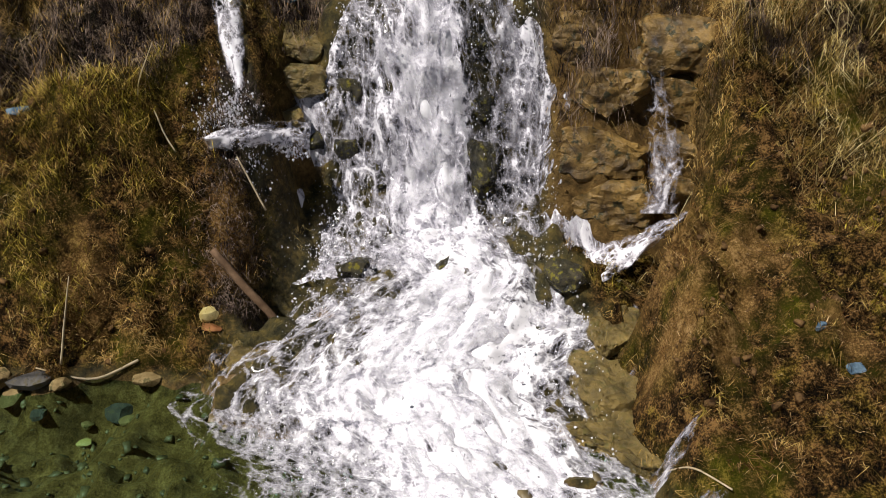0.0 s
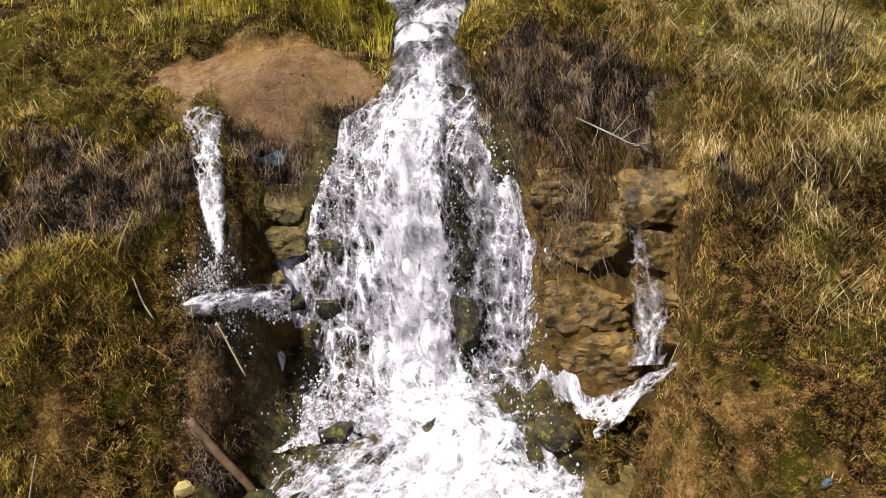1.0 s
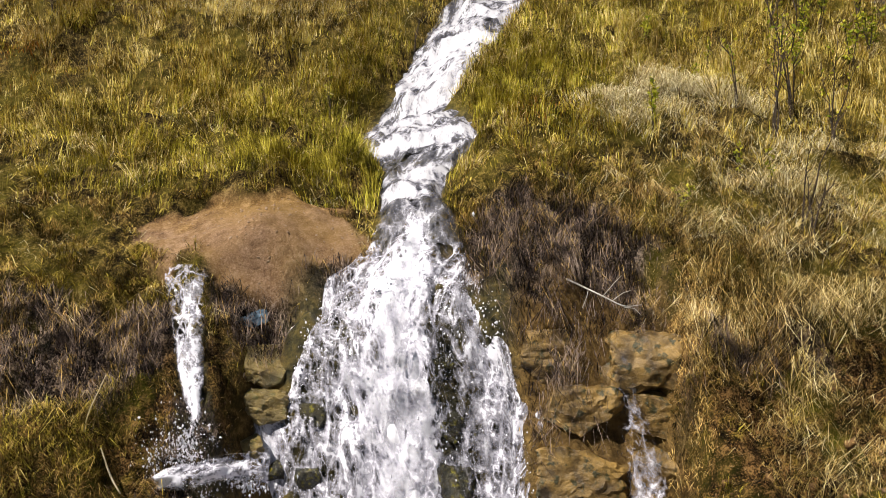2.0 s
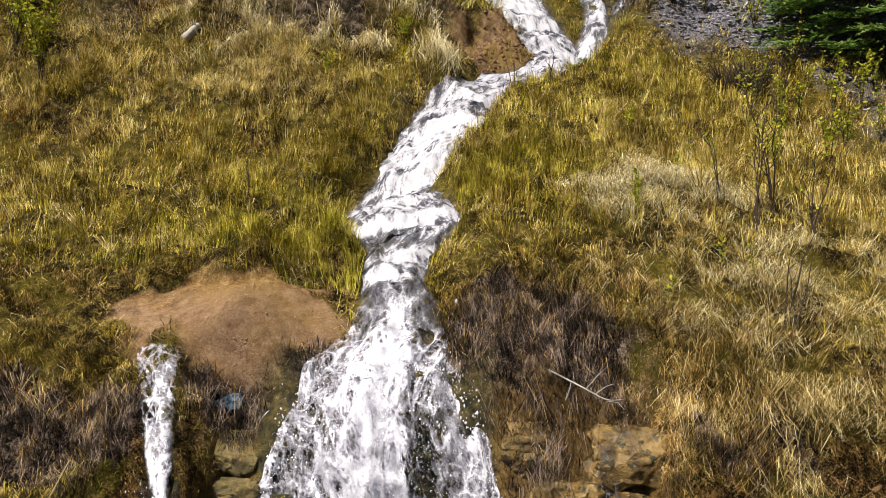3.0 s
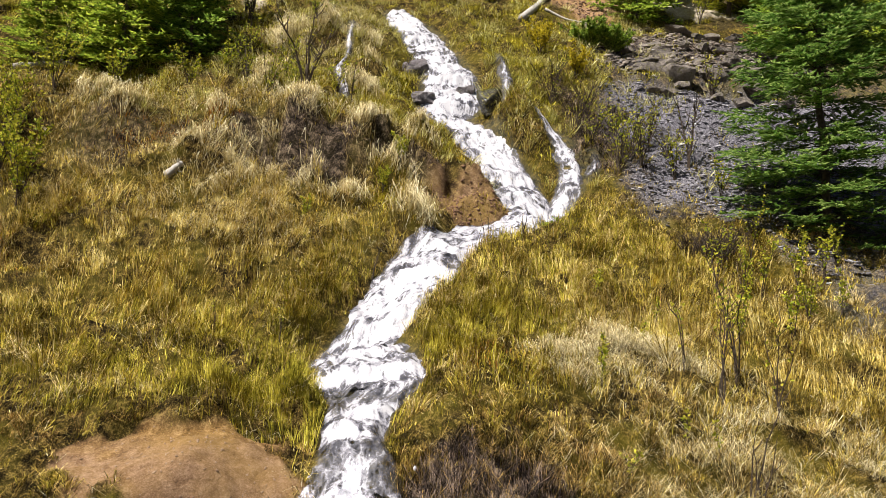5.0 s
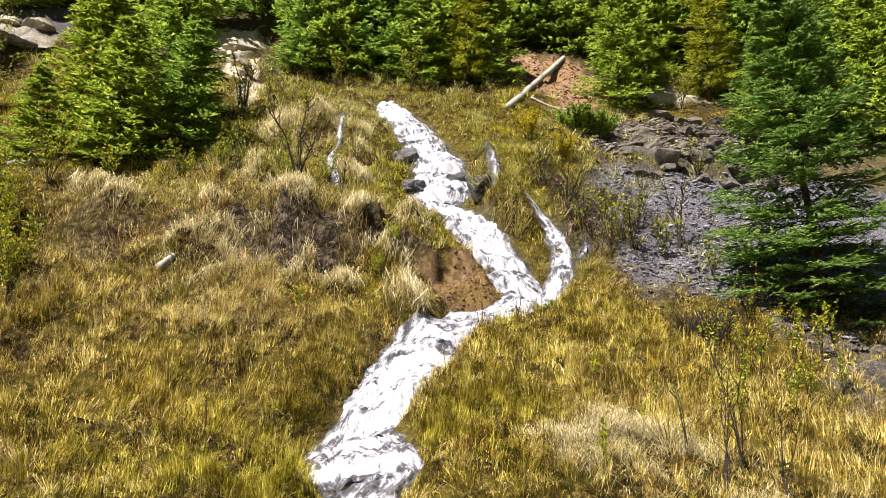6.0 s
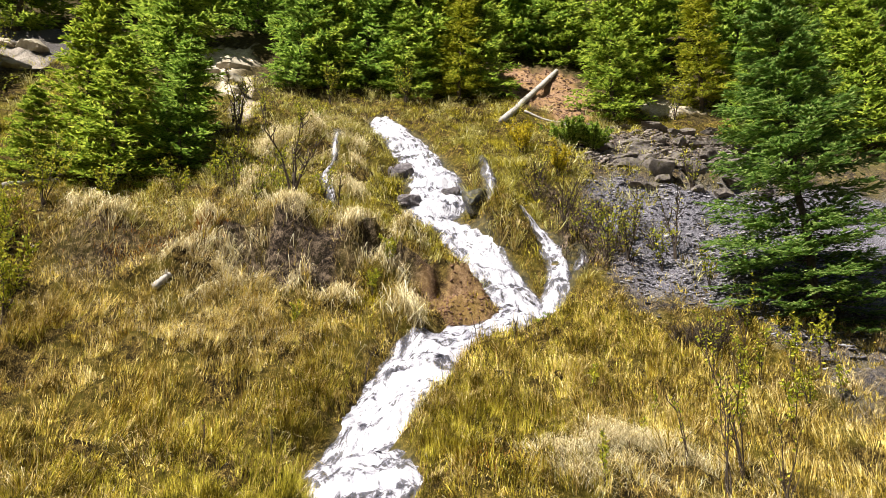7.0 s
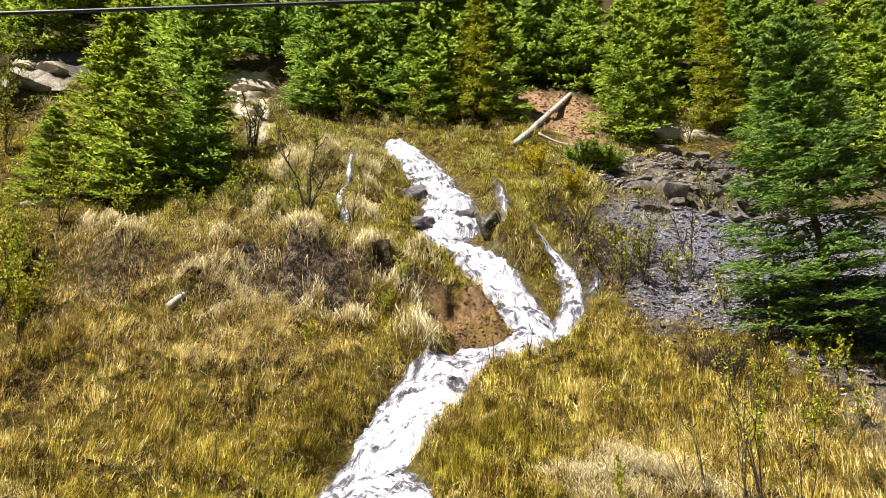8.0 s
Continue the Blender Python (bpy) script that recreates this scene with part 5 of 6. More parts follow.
# rocks of the upper brook
VIOLET = plain("violet_grey_rock", (0.045, 0.036, 0.038), (0.26, 0.22, 0.235), 7, 0.35, 1.0, 0.05, (0.06, 0.05, 0.02))
rock("grey boulder splitting the white brook", 2.05, 18.0, (0.3, 0.28, 0.22), 160, VIOLET, 0.1, 10, 0, "boulder", detail=4, cuts=12)
rock("dark wet rock beside the upper fall", 0.95, 18.6, (0.3, 0.3, 0.36), 162, VIOLET, -0.5, 0, 0, "wet_stone", detail=4, cuts=12)
rock("dark wet rock at the foot of the upper fall", 0.9, 16.7, (0.4, 0.35, 0.22), 163, VIOLET, -0.4, 0, 0, "wet_stone", detail=4, cuts=12)
rock("violet-grey wet rock at the edge of the upper fall", 1.0, 17.5, (0.32, 0.3, 0.24), 167, VIOLET, -0.4, 30, 0, "wet_stone", detail=4, cuts=12)
rock("small dark rock with green plants at the bend of the brook", 2.95, 13.25, (0.2, 0.16, 0.16), 164, WETROCK, 0.5, 0, 0, "wet_stone")
rock("dark wet rock in the mossy dome between the two branches", 2.46, 16.85, (0.34, 0.28, 0.36), 166, WETROCK, 0.35, 20, 0, "wet_stone", detail=4, cuts=10)
# outcrop over the scree
OUTCROP = plain("outcrop_shale", (0.05, 0.043, 0.04), (0.34, 0.29, 0.25), 4, 0.8, 1.0, 0.08, (0.11, 0.10, 0.04))
r = random.Random(77)
ledges = [(7.2, 18.6, 0.46, 0.3, 0.42, 10), (8.2, 18.7, 0.5, 0.35, 0.26, 0), (9.1, 19.0, 0.5, 0.35, 0.26, 0), (6.5, 18.8, 0.35, 0.3, 0.2, 0), (9.9, 19.2, 0.5, 0.35, 0.24, 0)]
for row, (y0, n) in enumerate([(18.2, 8), (19.3, 8), (20.1, 9), (20.9, 8), (21.7, 7)]):
    for k in range(n):
        ledges.append((6.0 + 0.25 * row + 4.9 * (k + r.random()) / n, y0 + r.uniform(-0.35, 0.35), r.uniform(0.16, 0.5), r.uniform(0.14, 0.3), r.uniform(0.07, 0.2), r.uniform(-14, 14)))
for k, (x, y, sx, sy, sz, tip) in enumerate(ledges):
    rock("dark grey-brown shale block of the outcrop over the scree", x, y, (sx, sy, sz), 170 + k, OUTCROP, 0.25, r.uniform(-35, 35), tip, "outcrop_rock", "rocks of the outcrop", 12, 3, None, 6, 0.16)
SAND = plain("pale_sandstone", (0.24, 0.2, 0.14), (0.55, 0.49, 0.38), 3, 0.85, 0.6)
for k, (x, y, sx, sy, sz) in enumerate([(-4.9, 24.6, 0.45, 0.3, 0.2), (-4.2, 24.9, 0.5, 0.3, 0.25), (-3.9, 23.4, 0.3, 0.25, 0.2), (-3.6, 22.6, 0.25, 0.2, 0.15), (-11.6, 24.0, 0.8, 0.5, 0.25), (-10.6, 23.4, 0.6, 0.4, 0.2), (-11.9, 23.0, 0.7, 0.4, 0.2), (10.6, 24.9, 0.9, 0.5, 0.2), (12.6, 24.2, 0.9, 0.5, 0.2), (-10.2, 24.6, 0.5, 0.4, 0.2), (-11.2, 24.8, 0.6, 0.3, 0.2), (-12.2, 24.8, 0.7, 0.4, 0.25), (-10.9, 22.6, 0.4, 0.3, 0.15), (-12.6, 23.8, 0.6, 0.4, 0.2), (-9.9, 23.0, 0.4, 0.3, 0.15)]):
    rock("pale sandy rock showing between the conifers", x, y, (sx, sy, sz), 190 + k, SAND, 0.3, 15 * k, 0, "pale_rock", "pale rocks in the forest", 12, 3, None, 5, 0.2)


def chips(name, label, x, y, size, mat, flat=0.3):
    """Loose flat stones lying on the ground, each with its own turn and size."""
    n = len(x)
    z = ground_z(x, y)
    unit = np.array([(-1, -1, -1), (1, -1, -1), (1, 1, -1), (-1, 1, -1), (-1, -1, 1), (1, -1, 1), (1, 1, 1), (-1, 1, 1)], float)
    c = unit[None] * rng.uniform(0.55, 1.25, (n, 8, 3)) * size[:, None, None] * np.array([1.0, 0.7, flat])
    a, tx, ty = rng.uniform(0, 6.28, n), rng.uniform(-0.5, 0.2, n), rng.uniform(-0.4, 0.4, n)
    X = c[..., 0] * np.cos(a)[:, None] - c[..., 1] * np.sin(a)[:, None]
    Y = c[..., 0] * np.sin(a)[:, None] + c[..., 1] * np.cos(a)[:, None]
    Z = c[..., 2] + X * ty[:, None] - Y * tx[:, None]
    co = np.stack([X + x[:, None], Y + y[:, None], Z + z[:, None]], -1).reshape(-1, 3)
    q = np.array([(0, 3, 2, 1), (4, 5, 6, 7), (0, 1, 5, 4), (1, 2, 6, 5), (2, 3, 7, 6), (3, 0, 4, 7)])
    f = (np.arange(n)[:, None, None] * 8 + q).reshape(-1, 4)
    me = bpy.data.meshes.new(name)
    me.vertices.add(len(co))
    me.vertices.foreach_set("co", co.astype(np.float32).ravel())
    me.loops.add(f.size)
    me.loops.foreach_set("vertex_index", f.astype(np.int32).ravel())
    me.polygons.add(len(f))
    me.polygons.foreach_set("loop_start", np.arange(0, f.size, 4, dtype=np.int32))
    me.materials.append(mat)
    me.update(calc_edges=True)
    return tagged(new(name, me), label, "stones", kind="stuff")


def chip_material():
    m, nt, b = shader("shale_chips")
    col = ramp(nt, island(nt), [(0.0, (0.03, 0.027, 0.034)), (0.5, (0.12, 0.112, 0.132)), (0.85, (0.28, 0.268, 0.295)), (1.0, (0.60, 0.58, 0.60))])
    nt.links.new(mixc(nt, calc(nt, "MULTIPLY", noise_node(nt, place(nt), 30, 4), 0.35), col, (0.07, 0.06, 0.055)), b.inputs["Base Color"])
    b.inputs["Roughness"].default_value = 0.6
    return m


CHIPS = chip_material()
x, y = rng.uniform(4.4, 11, 21000), rng.uniform(11.6, 20.8, 21000)
keep = rng.uniform(0, 1, 21000) < masks(x, y, ground_z(x, y), 0 * x)["scree"]
chips("scree", "loose grey shale scree below the outcrop", x[keep], y[keep], 0.016 + 0.05 * rng.uniform(0, 1, keep.sum()) ** 4, CHIPS, 0.22)
x, y = rng.uniform(-4.5, 1.4, 700), rng.uniform(3.6, 5.5, 700)
keep = ground_z(x, y) < 0.03
chips("pool_pebbles", "brown and grey pebbles on the bed of the pool", x[keep], y[keep], 0.012 + 0.04 * rng.uniform(0, 1, keep.sum()) ** 3, plain("pool_pebble", (0.07, 0.055, 0.03), (0.26, 0.2, 0.10), 8, 0.5, 0.3), 0.5)
x, y = rng.uniform(-2.7, -0.2, 700), rng.uniform(7.5, 8.7, 700)
keep = soil_mask(x, y) > 0.7
chips("soil_crumbs", "small stones and crumbs on the bare soil mound", x[keep], y[keep], 0.003 + 0.011 * rng.uniform(0, 1, keep.sum()) ** 4, plain("soil_crumb", (0.22, 0.13, 0.075), (0.44, 0.32, 0.22), 20, 0.9, 0.3), 0.6)
x, y = rng.uniform(4.2, 7.8, 4000), rng.uniform(21.5, 28, 4000)
keep = masks(x, y, ground_z(x, y), 0 * x)["soil"] > 0.5
chips("slope_rubble", "red-brown rubble on the bare slope beside the log", x[keep], y[keep], 0.012 + 0.04 * rng.uniform(0, 1, keep.sum()) ** 3, plain("red_rubble", (0.11, 0.062, 0.042), (0.34, 0.22, 0.16), 5, 0.9, 0.4), 0.4)
x, y = rng.uniform(5.4, 11.2, 5000), rng.uniform(17.9, 22.2, 5000)
keep = rng.uniform(0, 1, 5000) < masks(x, y, ground_z(x, y), 0 * x)["mud"]
chips("outcrop_rubble", "brown and grey broken shale lying between the ledges", x[keep], y[keep], 0.02 + 0.07 * rng.uniform(0, 1, keep.sum()) ** 3, plain("shale_rubble", (0.07, 0.055, 0.045), (0.42, 0.36, 0.31), 5, 0.8, 0.4), 0.35)
x, y = rng.uniform(0.4, 3.0, 2200), rng.uniform(13.5, 15.0, 2200)
keep = masks(x, y, ground_z(x, y), 0 * x)["soil"] > 0.3
chips("bank_clods", "red-brown clods on the bare bank beside the brook", x[keep], y[keep], 0.006 + 0.025 * rng.uniform(0, 1, keep.sum()) ** 3, plain("red_clod", (0.09, 0.048, 0.03), (0.32, 0.19, 0.125), 8, 0.9, 0.4), 0.6)
x, y = rng.uniform(-4.4, 4.4, 1500), rng.uniform(4.0, 6.9, 1500)
k = masks(x, y, ground_z(x, y), 0 * x)
keep = (k["wet"] < 0.2) & (recess(x, y) < 0.4) & (ground_z(x, y) > 0.08)
chips("earth_clods", "brown clods of earth and stones on the lower banks", x[keep], y[keep], 0.007 + 0.032 * rng.uniform(0, 1, keep.sum()) ** 4, plain("earth_clod", (0.03, 0.016, 0.007), (0.26, 0.15, 0.06), 9, 0.9, 0.6), 0.6)
x, y = rng.uniform(1.2, 4.5, 3000), rng.uniform(3.4, 5.9, 3000)
keep = open_turf(x, y) > 0.5
chips("bank_crumbs", "small stones and bark crumbs on the lower bank", x[keep], y[keep], 0.004 + 0.016 * rng.uniform(0, 1, keep.sum()) ** 3, plain("bank_crumb", (0.07, 0.035, 0.018), (0.30, 0.20, 0.12), 14, 0.9, 0.3), 0.6)

# ---- spray ----


def spray():
    """Flying drops round the falls."""
    n = 12000
    t = rng.uniform(0, 1, n)
    y = np.where(rng.uniform(0, 1, n) < 0.6, rng.uniform(6.3, 7.5, n), rng.uniform(4.0, 6.5, n))
    half = np.interp(y, [4.0, 5.3, 6.2, 6.7, 7.2, 7.6], [1.4, 1.5, 1.35, 1.3, 1.05, 0.65])
    x = rng.uniform(-0.86, 0.86, n) * half - 0.05
    z = smooth_ground(x, y) + 0.05 + rng.exponential(0.07, n)
    y = y - rng.exponential(0.05, n)
    side = rng.uniform(0, 1, n) < 0.1
    x, y = np.where(side, rng.normal(-1.66, 0.15, n), x), np.where(side, rng.normal(6.36, 0.06, n), y)
    z = np.where(side, smooth_ground(x, y) + rng.exponential(0.09, n), z)
    link = np.arange(n) < 1100
    q = rng.uniform(0, 1, n) ** 0.8
    x = np.where(link, -1.95 + 0.75 * q + rng.normal(0, 0.03, n), x)
    y = np.where(link, 6.36 + 0.25 * q + rng.normal(0, 0.05, n), y)
    z = np.where(link, np.maximum(1.78 - 0.35 * q ** 1.5, smooth_ground(x, y)) + np.abs(rng.normal(0, 0.06, n)), z)
    s = 0.0025 + np.where(link, 0.008, 0.009) * t ** np.where(link, 3, 4)
    unit = np.array([(1, 0, 0), (-1, 0, 0), (0, 1, 0), (0, -1, 0), (0, 0, 1.6), (0, 0, -1.6)])
    co = (np.stack([x, y, z], -1)[:, None] + unit * rng.uniform(0.4, 1.6, (n, 6, 1)) * s[:, None, None]).reshape(-1, 3)
    f = np.array([(0, 2, 4), (2, 1, 4), (1, 3, 4), (3, 0, 4), (2, 0, 5), (1, 2, 5), (3, 1, 5), (0, 3, 5)])
    f = (np.arange(n)[:, None, None] * 6 + f).reshape(-1, 3)
    me = bpy.data.meshes.new("spray")
    me.from_pydata(co.tolist(), [], f.tolist())
    m, nt, b = shader("spray_drops")
    b.inputs["Base Color"].default_value, b.inputs["Roughness"].default_value = (0.66, 0.65, 0.70, 1), 0.2
    me.materials.append(m)
    tagged(new("spray", me), "white drops of spray flying round the fall", "spray", kind="stuff")


spray()

# ---- logs, sticks and branches ----


def limb(name, label, pts, radii, mat, category="stick", sides=8, group=""):
    """A bent stick, log or stalk through the points."""
    v, f = [], []
    if len(pts) < 6:
        t, k = np.linspace(0, len(pts) - 1, 4 * len(pts)), np.arange(len(pts))
        p = np.stack([np.interp(t, k, [q[c] for q in pts]) for c in range(3)], -1)
        for _ in range(4):
            p[1:-1] = (p[:-2] + 2 * p[1:-1] + p[2:]) / 4
        p[1:-1] += np.random.default_rng(len(label)).normal(0, 0.06 * radii[1], p[1:-1].shape)
        pts, radii = p.tolist(), np.interp(t, k, radii).tolist()
    tube(v, f, pts, radii, sides)
    return tagged(new(name, tri_mesh(name, v, f, mat, True)), label, category, group)


def on(x, y, up=0.0):
    return (x, y, float(ground_z(x, y)) + up)


def log(label, a, b, r0, r1, mat, seed, name="log"):
    r = random.Random(seed)
    a, b = Vector(a), Vector(b)
    pts = [a.lerp(b, k / 9) + Vector((r.uniform(-1, 1), r.uniform(-1, 1), r.uniform(-1, 1))) * r0 * 0.15 for k in range(10)]
    ob = limb(name, label, pts, [(r0 + (r1 - r0) * k / 9) * r.uniform(0.92, 1.08) for k in range(10)], mat, "log", 10)
    d = (b - a).normalized()
    for _ in range(5):
        p = a.lerp(b, r.uniform(0.15, 0.9))
        s = d.cross(Vector((r.gauss(0, 1), r.gauss(0, 1), r.gauss(0, 1)))).normalized()
        v, f = [], []
        tube(v, f, [p, p + s * r0 * 1.3, p + s * r0 * 1.9 + d * r0 * 0.5], [r0 * 0.25, r0 * 0.18, r0 * 0.08], 5)
        part("branch_stub", tri_mesh("branch_stub", v, f, mat), ob)
    return ob


log("grey weathered log lying up the red soil slope", on(3.86, 21.35, 0.1), on(6.95, 27.1, 0.1), 0.105, 0.085, DEADWOOD, 1)
limb("dead_branch", "thin dead branch lying on the red soil slope", [on(4.7, 22.3, 0.06), on(5.3, 22.15, 0.08), on(6.0, 22.0, 0.06)], [0.04, 0.035, 0.025], DEADWOOD)
limb("dead_branch", "thin dead branch lying below the log", [on(5.2, 21.9, 0.05), on(5.7, 21.8, 0.07), on(6.4, 21.85, 0.05)], [0.035, 0.03, 0.02], DEADWOOD)
log("pale log lying in the grass below the conifers", on(-6.75, 16.1, 0.1), on(-5.9, 16.6, 0.12), 0.07, 0.05, DEADWOOD, 2)
log("pale broken piece of wood in the grass knoll", on(-3.14, 13.56, 0.1), on(-2.96, 13.72, 0.12), 0.06, 0.05, DEADWOOD, 3)
limb("stick", "thick brown stick leaning from the bank into the cascade", [(-1.86, 5.92, 0.92), (-1.61, 5.84, 0.62), (-1.35, 5.76, 0.33)], [0.03, 0.036, 0.03], BROWNWOOD)
limb("stick", "pale straight stick hanging on the bank beside the fall", [(-1.64, 6.18, 1.62), (-1.55, 6.16, 1.42), (-1.44, 6.12, 1.18)], [0.006, 0.009, 0.009], STRAW, sides=5)
limb("stick", "pale stick stuck in the grassy bank", [(-2.3, 6.35, 1.95), (-2.2, 6.22, 1.78), (-2.12, 6.18, 1.66)], [0.006, 0.008, 0.006], STRAW, sides=5)
limb("stick", "pale stick lying on the shore of the pool", [on(-3.2, 5.35, 0.1), on(-2.8, 5.4, 0.08), on(-2.42, 5.44, 0.06)], [0.006, 0.011, 0.012], STRAW, sides=5)
limb("stalk", "dry pale stalk standing on the shore", [on(-3.03, 5.42, 0.0), (-2.98, 5.5, 0.45), (-2.9, 5.6, 0.85)], [0.010, 0.009, 0.004], STRAW, "plant", 5)
limb("stalk", "dry yellow stalk arching over the grassy bank", [(-2.42, 6.45, 1.75), (-2.45, 6.4, 2.1), (-2.3, 6.55, 2.45)], [0.006, 0.006, 0.003], STRAW, "plant", 5)
limb("stalk", "dry pale stalk lying on the rusty lower bank", [on(1.45, 4.2, 0.05), on(1.55, 4.0, 0.05), on(1.7, 3.7, 0.04)], [0.004, 0.007, 0.006], STRAW, "plant", 5)
twig = limb("twig", "bare pale twig with forks hanging over the rock face", [(1.35, 7.2, 3.0), (1.63, 7.05, 2.87), (1.80, 7.0, 2.78), (1.95, 7.0, 2.80)], [0.009, 0.007, 0.005, 0.002], DEADWOOD, "branch", 6)
for k, (p, q) in enumerate([((1.63, 7.05, 2.87), (1.80, 7.08, 3.04)), ((1.70, 7.03, 2.83), (1.86, 7.02, 2.92)), ((1.52, 7.11, 2.92), (1.45, 7.02, 2.78)), ((1.80, 7.0, 2.78), (1.93, 6.96, 2.72))]):
    v, f = [], []
    m = [(a + b) / 2 + 0.02 for a, b in zip(p, q)]
    tube(v, f, [p, m, q], [0.004, 0.003, 0.0015], 5)
    part("side_twig", tri_mesh("side_twig", v, f, DEADWOOD), twig)
a, b = Vector((-1.67, 3.75, 6.29)), Vector((0.082, 3.918, 6.655))
d = b - a
limb("overhead_cable", "black overhead cable crossing high above the slope", [a + d * k + Vector((0, 0, 0.004 * (k - 0.5) ** 2)) for k in (-6, -4, -2, -1, 0, 0.5, 1, 2, 4, 6)], [0.009] * 10, RUBBER, "cable", 8)

# ---- shrubs and saplings ----


def shrub(label, x, y, height, stems, spread, leaves, seed, leaf=0.035, mat=SPRING, name="shrub", thick=0.010, forks=4, bark=TWIG, category="shrub"):
    """Bare spreading stems with side twigs, and small new leaves along them."""
    r = random.Random(seed)
    root = tagged(new(name), label, category)
    lv, lf = [], []
    for _ in range(stems):
        a, s = r.uniform(0, 6.28), spread * r.uniform(0.3, 1.0)
        h = height * r.uniform(0.65, 1.05)
        pts = [Vector((math.cos(a) * s * q ** 1.4 * h + r.uniform(-0.02, 0.02) * h, math.sin(a) * s * q ** 1.4 * h + r.uniform(-0.02, 0.02) * h, h * q - 0.05 * (q == 0))) for q in (0, 0.2, 0.4, 0.6, 0.8, 1.0)]
        v, f = [], []
        tube(v, f, pts, [thick * (1 - 0.8 * k / 5) for k in range(6)], 5)
        tips = [(pts[k], pts[k + 1]) for k in (2, 3, 4)]
        for _ in range(forks):
            k = r.choice((1, 2, 3, 4))
            p = pts[k].lerp(pts[k + 1] if k < 5 else pts[k], r.random())
            b, n = r.uniform(0, 6.28), h * r.uniform(0.12, 0.3)
            e = p + Vector((math.cos(b) * 0.55, math.sin(b) * 0.55, 0.85)) * n
            m = p.lerp(e, 0.5) + Vector((math.cos(b), math.sin(b), 0)) * n * 0.12
            tube(v, f, [p, m, e], [thick * 0.45, thick * 0.3, thick * 0.12], 4)
            tips.append((p, e))
        part("stem", tri_mesh("stem", v, f, bark), root)
        for _ in range(leaves):
            p, q = r.choice(tips)
            o = p.lerp(q, r.random() ** 0.7)
            d = Vector((r.gauss(0, 1), r.gauss(0, 1), r.gauss(0.5, 0.7))).normalized() * leaf * r.uniform(0.6, 1.4)
            w = d.cross(Vector((r.gauss(0, 1), r.gauss(0, 1), r.gauss(0, 1)))).normalized() * leaf * 0.28
            k = len(lv)
            lv.extend((o, o + d * 0.5 + w, o + d, o + d * 0.5 - w))
            lf.append((k, k + 1, k + 2, k + 3))
    if leaves:
        part("leaves", tri_mesh("leaves", lv, lf, mat), root, kind="stuff")
    root.matrix_basis = pose(x, y, float(ground_z(x, y)) - 0.02, 0, 0, r.uniform(0, 360))
    return root


for k, (x, y, h, n, sp, lv) in enumerate([(3.9, 8.84, 1.75, 4, 0.16, 14), (4.15, 9.0, 1.5, 4, 0.28, 16), (3.55, 9.0, 0.8, 2, 0.25, 12), (4.5, 8.8, 1.2, 3, 0.25, 12)]):
    shrub("slender willow shoots with a few new yellow-green leaves", x, y, h, n, sp, lv, 300 + k, 0.05, name="willow_sapling", thick=0.011, forks=4)
for k, (x, y, h, n, sp, lv) in enumerate([(2.63, 8.94, 0.45, 2, 0.1, 36), (3.65, 10.15, 0.5, 2, 0.1, 24), (3.34, 8.35, 0.4, 2, 0.2, 20), (-1.65, 10.5, 0.6, 2, 0.1, 3), (2.7, 9.25, 0.38, 2, 0.1, 30), (3.3, 9.6, 0.42, 2, 0.15, 22), (5.4, 11.4, 0.9, 4, 0.25, 36), (5.1, 10.8, 0.7, 3, 0.3, 40), (5.9, 10.6, 0.8, 4, 0.3, 40), (6.6, 11.0, 0.7, 4, 0.3, 36), (6.0, 12.4, 0.9, 4, 0.3, 30), (7.0, 12.6, 0.7, 4, 0.3, 30),
                                          (2.6, 7.9, 0.3, 3, 0.3, 18), (3.45, 7.9, 0.35, 2, 0.3, 14), (-0.9, 10.8, 0.5, 2, 0.1, 6), (0.3, 13.9, 0.5, 6, 0.35, 50), (0.55, 14.2, 0.55, 7, 0.4, 60), (-0.9, 13.2, 0.5, 4, 0.3, 30)]):
    shrub("young sapling with fresh yellow-green leaves in the grass", x, y, h, n, sp, lv, 320 + k, 0.045, name="sapling", thick=0.007)
shrub("bare grey-brown bush at the meadow's edge", 5.3, 11.9, 0.65, 22, 0.7, 6, 350, name="bare_bush", forks=8, thick=0.006)
for k, (x, y, h) in enumerate([(5.2, 12.05, 0.6), (5.5, 12.2, 0.55), (4.95, 12.2, 0.45)]):
    shrub("dense violet-brown bare bush at the meadow's edge", x, y, h, 34, 0.9, 0, 345 + k, name="bare_bush", forks=9, thick=0.009)
for k, (x, y, h, n) in enumerate([(4.9, 11.2, 1.15, 3), (5.6, 11.3, 0.95, 4), (6.3, 11.6, 0.9, 5), (4.6, 9.9, 0.7, 3), (5.4, 10.1, 0.75, 4), (6.9, 11.9, 0.8, 5), (7.4, 12.4, 0.7, 5), (3.1, 10.9, 0.6, 2), (6.1, 10.9, 0.6, 4)]):
    shrub("young sapling with bright yellow-green leaves at the meadow's edge", x, y, h, n, 0.3, 34, 600 + k, 0.055, name="sapling", thick=0.008)
for k, (x, y, h, n) in enumerate([(-3.3, 20.4, 1.3, 7), (-2.6, 20.9, 1.1, 8), (-1.4, 18.9, 0.9, 6), (-1.9, 15.2, 0.8, 7), (-2.7, 17.6, 1.0, 8), (-3.7, 18.2, 1.1, 8), (-1.2, 20.6, 0.8, 7), (-4.1, 16.9, 0.8, 8)]):
    shrub("bare twiggy shrub with small spring leaves on the upper slope", x, y, h, n, 0.55, 22, 630 + k, 0.06, name="bare_shrub", thick=0.009, forks=7)
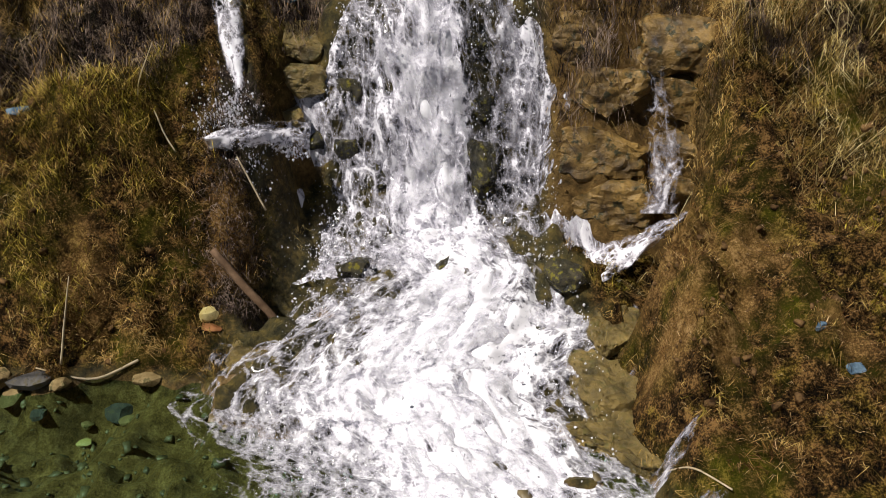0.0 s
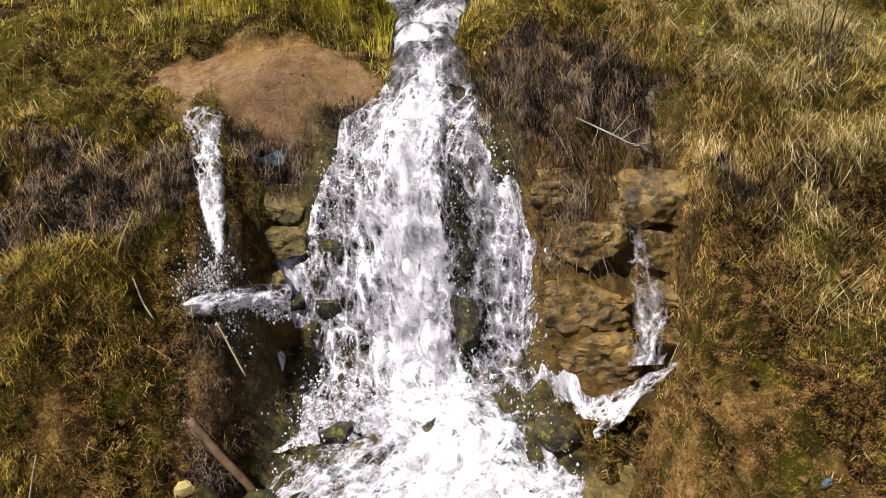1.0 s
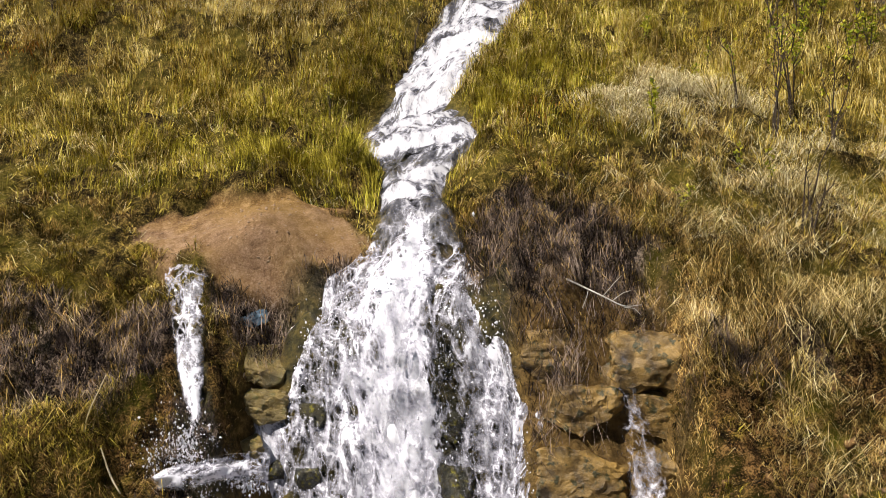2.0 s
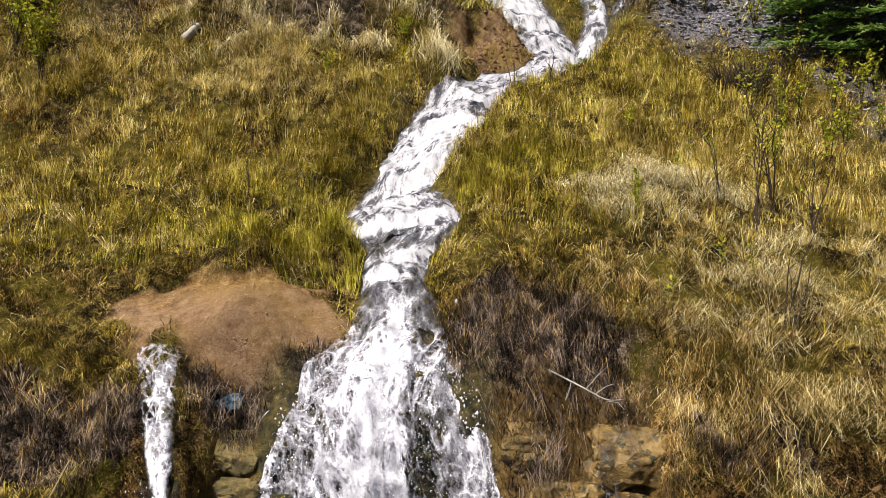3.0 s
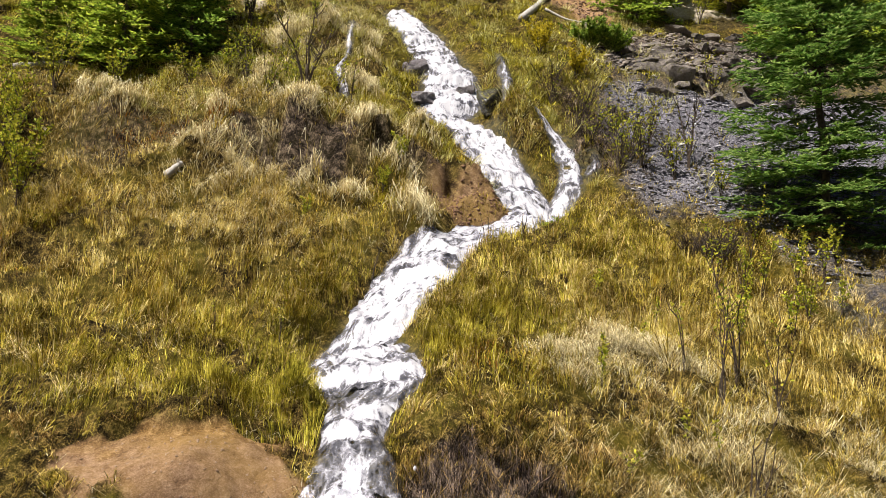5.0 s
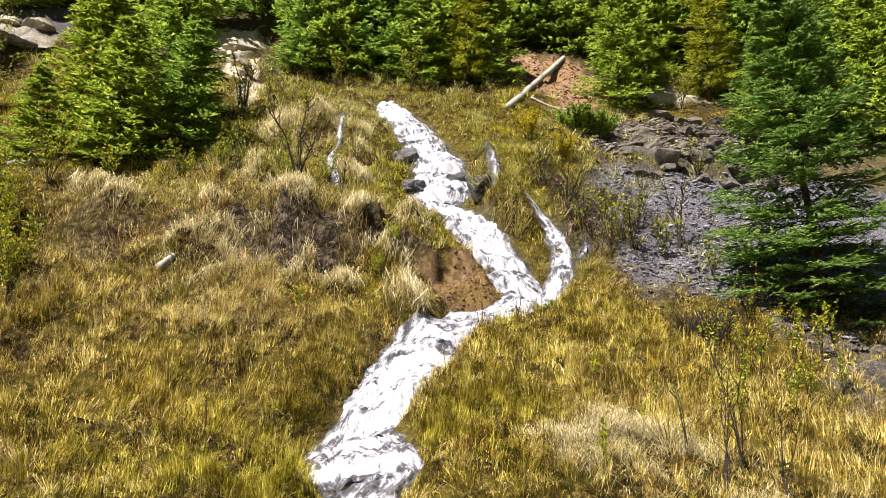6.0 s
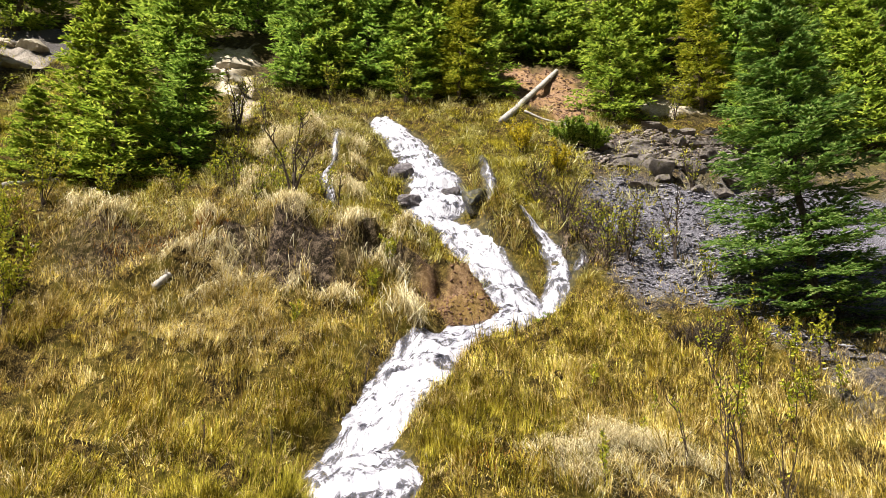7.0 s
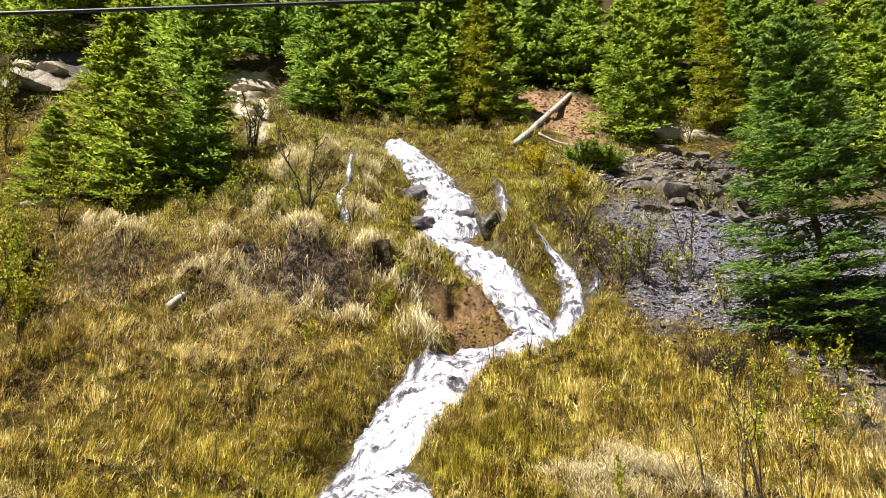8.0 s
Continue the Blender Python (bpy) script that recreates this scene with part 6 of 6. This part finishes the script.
for k, (x, y, h, n, sp, lv, th) in enumerate([(-1.22, 15.05, 1.45, 5, 0.55, 14, 0.028), (6.3, 15.6, 1.7, 3, 0.35, 8, 0.025), (5.2, 15.2, 1.3, 6, 0.5, 20, 0.014), (4.7, 15.0, 1.1, 7, 0.6, 14, 0.012), (5.6, 16.0, 1.2, 5, 0.4, 16, 0.012), (-0.4, 15.3, 0.9, 4, 0.5, 8, 0.012),
                                                 (-1.8, 16.8, 1.2, 6, 0.5, 30, 0.012), (-2.4, 15.9, 1.1, 5, 0.5, 40, 0.012), (-3.0, 19.3, 1.9, 4, 0.3, 40, 0.028), (4.3, 16.6, 1.0, 8, 0.7, 6, 0.016), (3.9, 17.4, 0.9, 8, 0.8, 6, 0.014), (7.9, 18.2, 1.3, 7, 0.4, 16, 0.012), (0.6, 18.4, 0.7, 4, 0.6, 0, 0.014), (4.9, 15.5, 0.9, 9, 0.7, 22, 0.007), (5.4, 15.8, 1.0, 9, 0.6, 26, 0.007), (5.9, 15.3, 0.9, 8, 0.6, 26, 0.007), (5.0, 16.4, 0.9, 9, 0.7, 20, 0.007), (4.4, 15.9, 0.8, 9, 0.8, 10, 0.008), (4.1, 17.9, 0.8, 9, 0.8, 8, 0.008), (6.6, 14.8, 0.8, 8, 0.6, 24, 0.007), (-1.5, 15.9, 0.8, 7, 0.7, 26, 0.007), (-0.7, 16.2, 0.7, 6, 0.7, 20, 0.007), (-2.9, 16.6, 0.9, 9, 0.6, 30, 0.007), (-3.4, 15.6, 0.7, 8, 0.7, 26, 0.007)]):
    shrub("bare dark shrub with a few new leaves on the slope", x, y, h, n, sp, lv, 360 + k, 0.06, name="bare_shrub", thick=th, forks=7)
for k, (x, y, h, n, sp, lv) in enumerate([(3.95, 19.2, 0.9, 9, 0.5, 130), (4.6, 18.1, 0.8, 9, 0.6, 130), (4.2, 19.8, 0.8, 8, 0.5, 120), (-4.95, 12.7, 1.3, 9, 0.4, 200), (-5.5, 13.2, 1.6, 9, 0.4, 220), (-5.9, 14.2, 1.6, 9, 0.4, 220), (-5.6, 15.2, 1.3, 7, 0.5, 180), (-4.6, 15.2, 0.8, 6, 0.5, 90), (-8.5, 19.0, 2.2, 9, 0.4, 140), (-9.6, 20.8, 2.4, 9, 0.4, 140), (1.2, 22.4, 1.3, 8, 0.4, 100), (-1.0, 22.6, 1.3, 8, 0.4, 110), (9.7, 23.2, 1.6, 9, 0.5, 140)]):
    shrub("leafy yellow-green bush on the slope", x, y, h, n, sp, lv if k < 3 else lv // 2, 400 + k, 0.06, GOLD if k < 3 else SPRING, name="leafy_bush", forks=8)
for k, (x, y) in enumerate([(4.25, 16.3), (4.85, 15.3), (5.35, 16.0), (4.0, 17.3), (4.6, 17.0), (5.9, 15.7)]):
    shrub("tangled bare grey-brown brush beside the brook", x, y, 0.6 + 0.1 * (k % 3), 14, 0.9, 4, 430 + k, name="bare_bush", forks=7, thick=0.007)
shrub("low dense dark green bush above the scree", 5.5, 20.1, 0.62, 60, 1.3, 160, 440, 0.07, FOREST, "evergreen_bush", 0.008, 6)
shrub("low dense yellow-green bush above the scree", 6.1, 20.2, 0.55, 50, 1.3, 140, 442, 0.07, FOREST, "evergreen_bush", 0.008, 6)
shrub("small green plant on the rock at the brook's bend", 2.97, 13.2, 0.3, 12, 0.8, 24, 441, 0.06, FOREST, "water_plant", 0.004, 4, category="plant")
for k, (x, y, h) in enumerate([(3.54, 7.47, 1.0), (3.62, 7.42, 0.75), (1.9, 12.6, 0.6), (2.4, 12.4, 0.55), (0.2, 12.3, 0.5)]):
    shrub("dark bare dry shrub standing in the grass", x, y, h, 2, 0.35, 0, 450 + k, name="dry_shrub", thick=0.012, forks=3, category="plant")
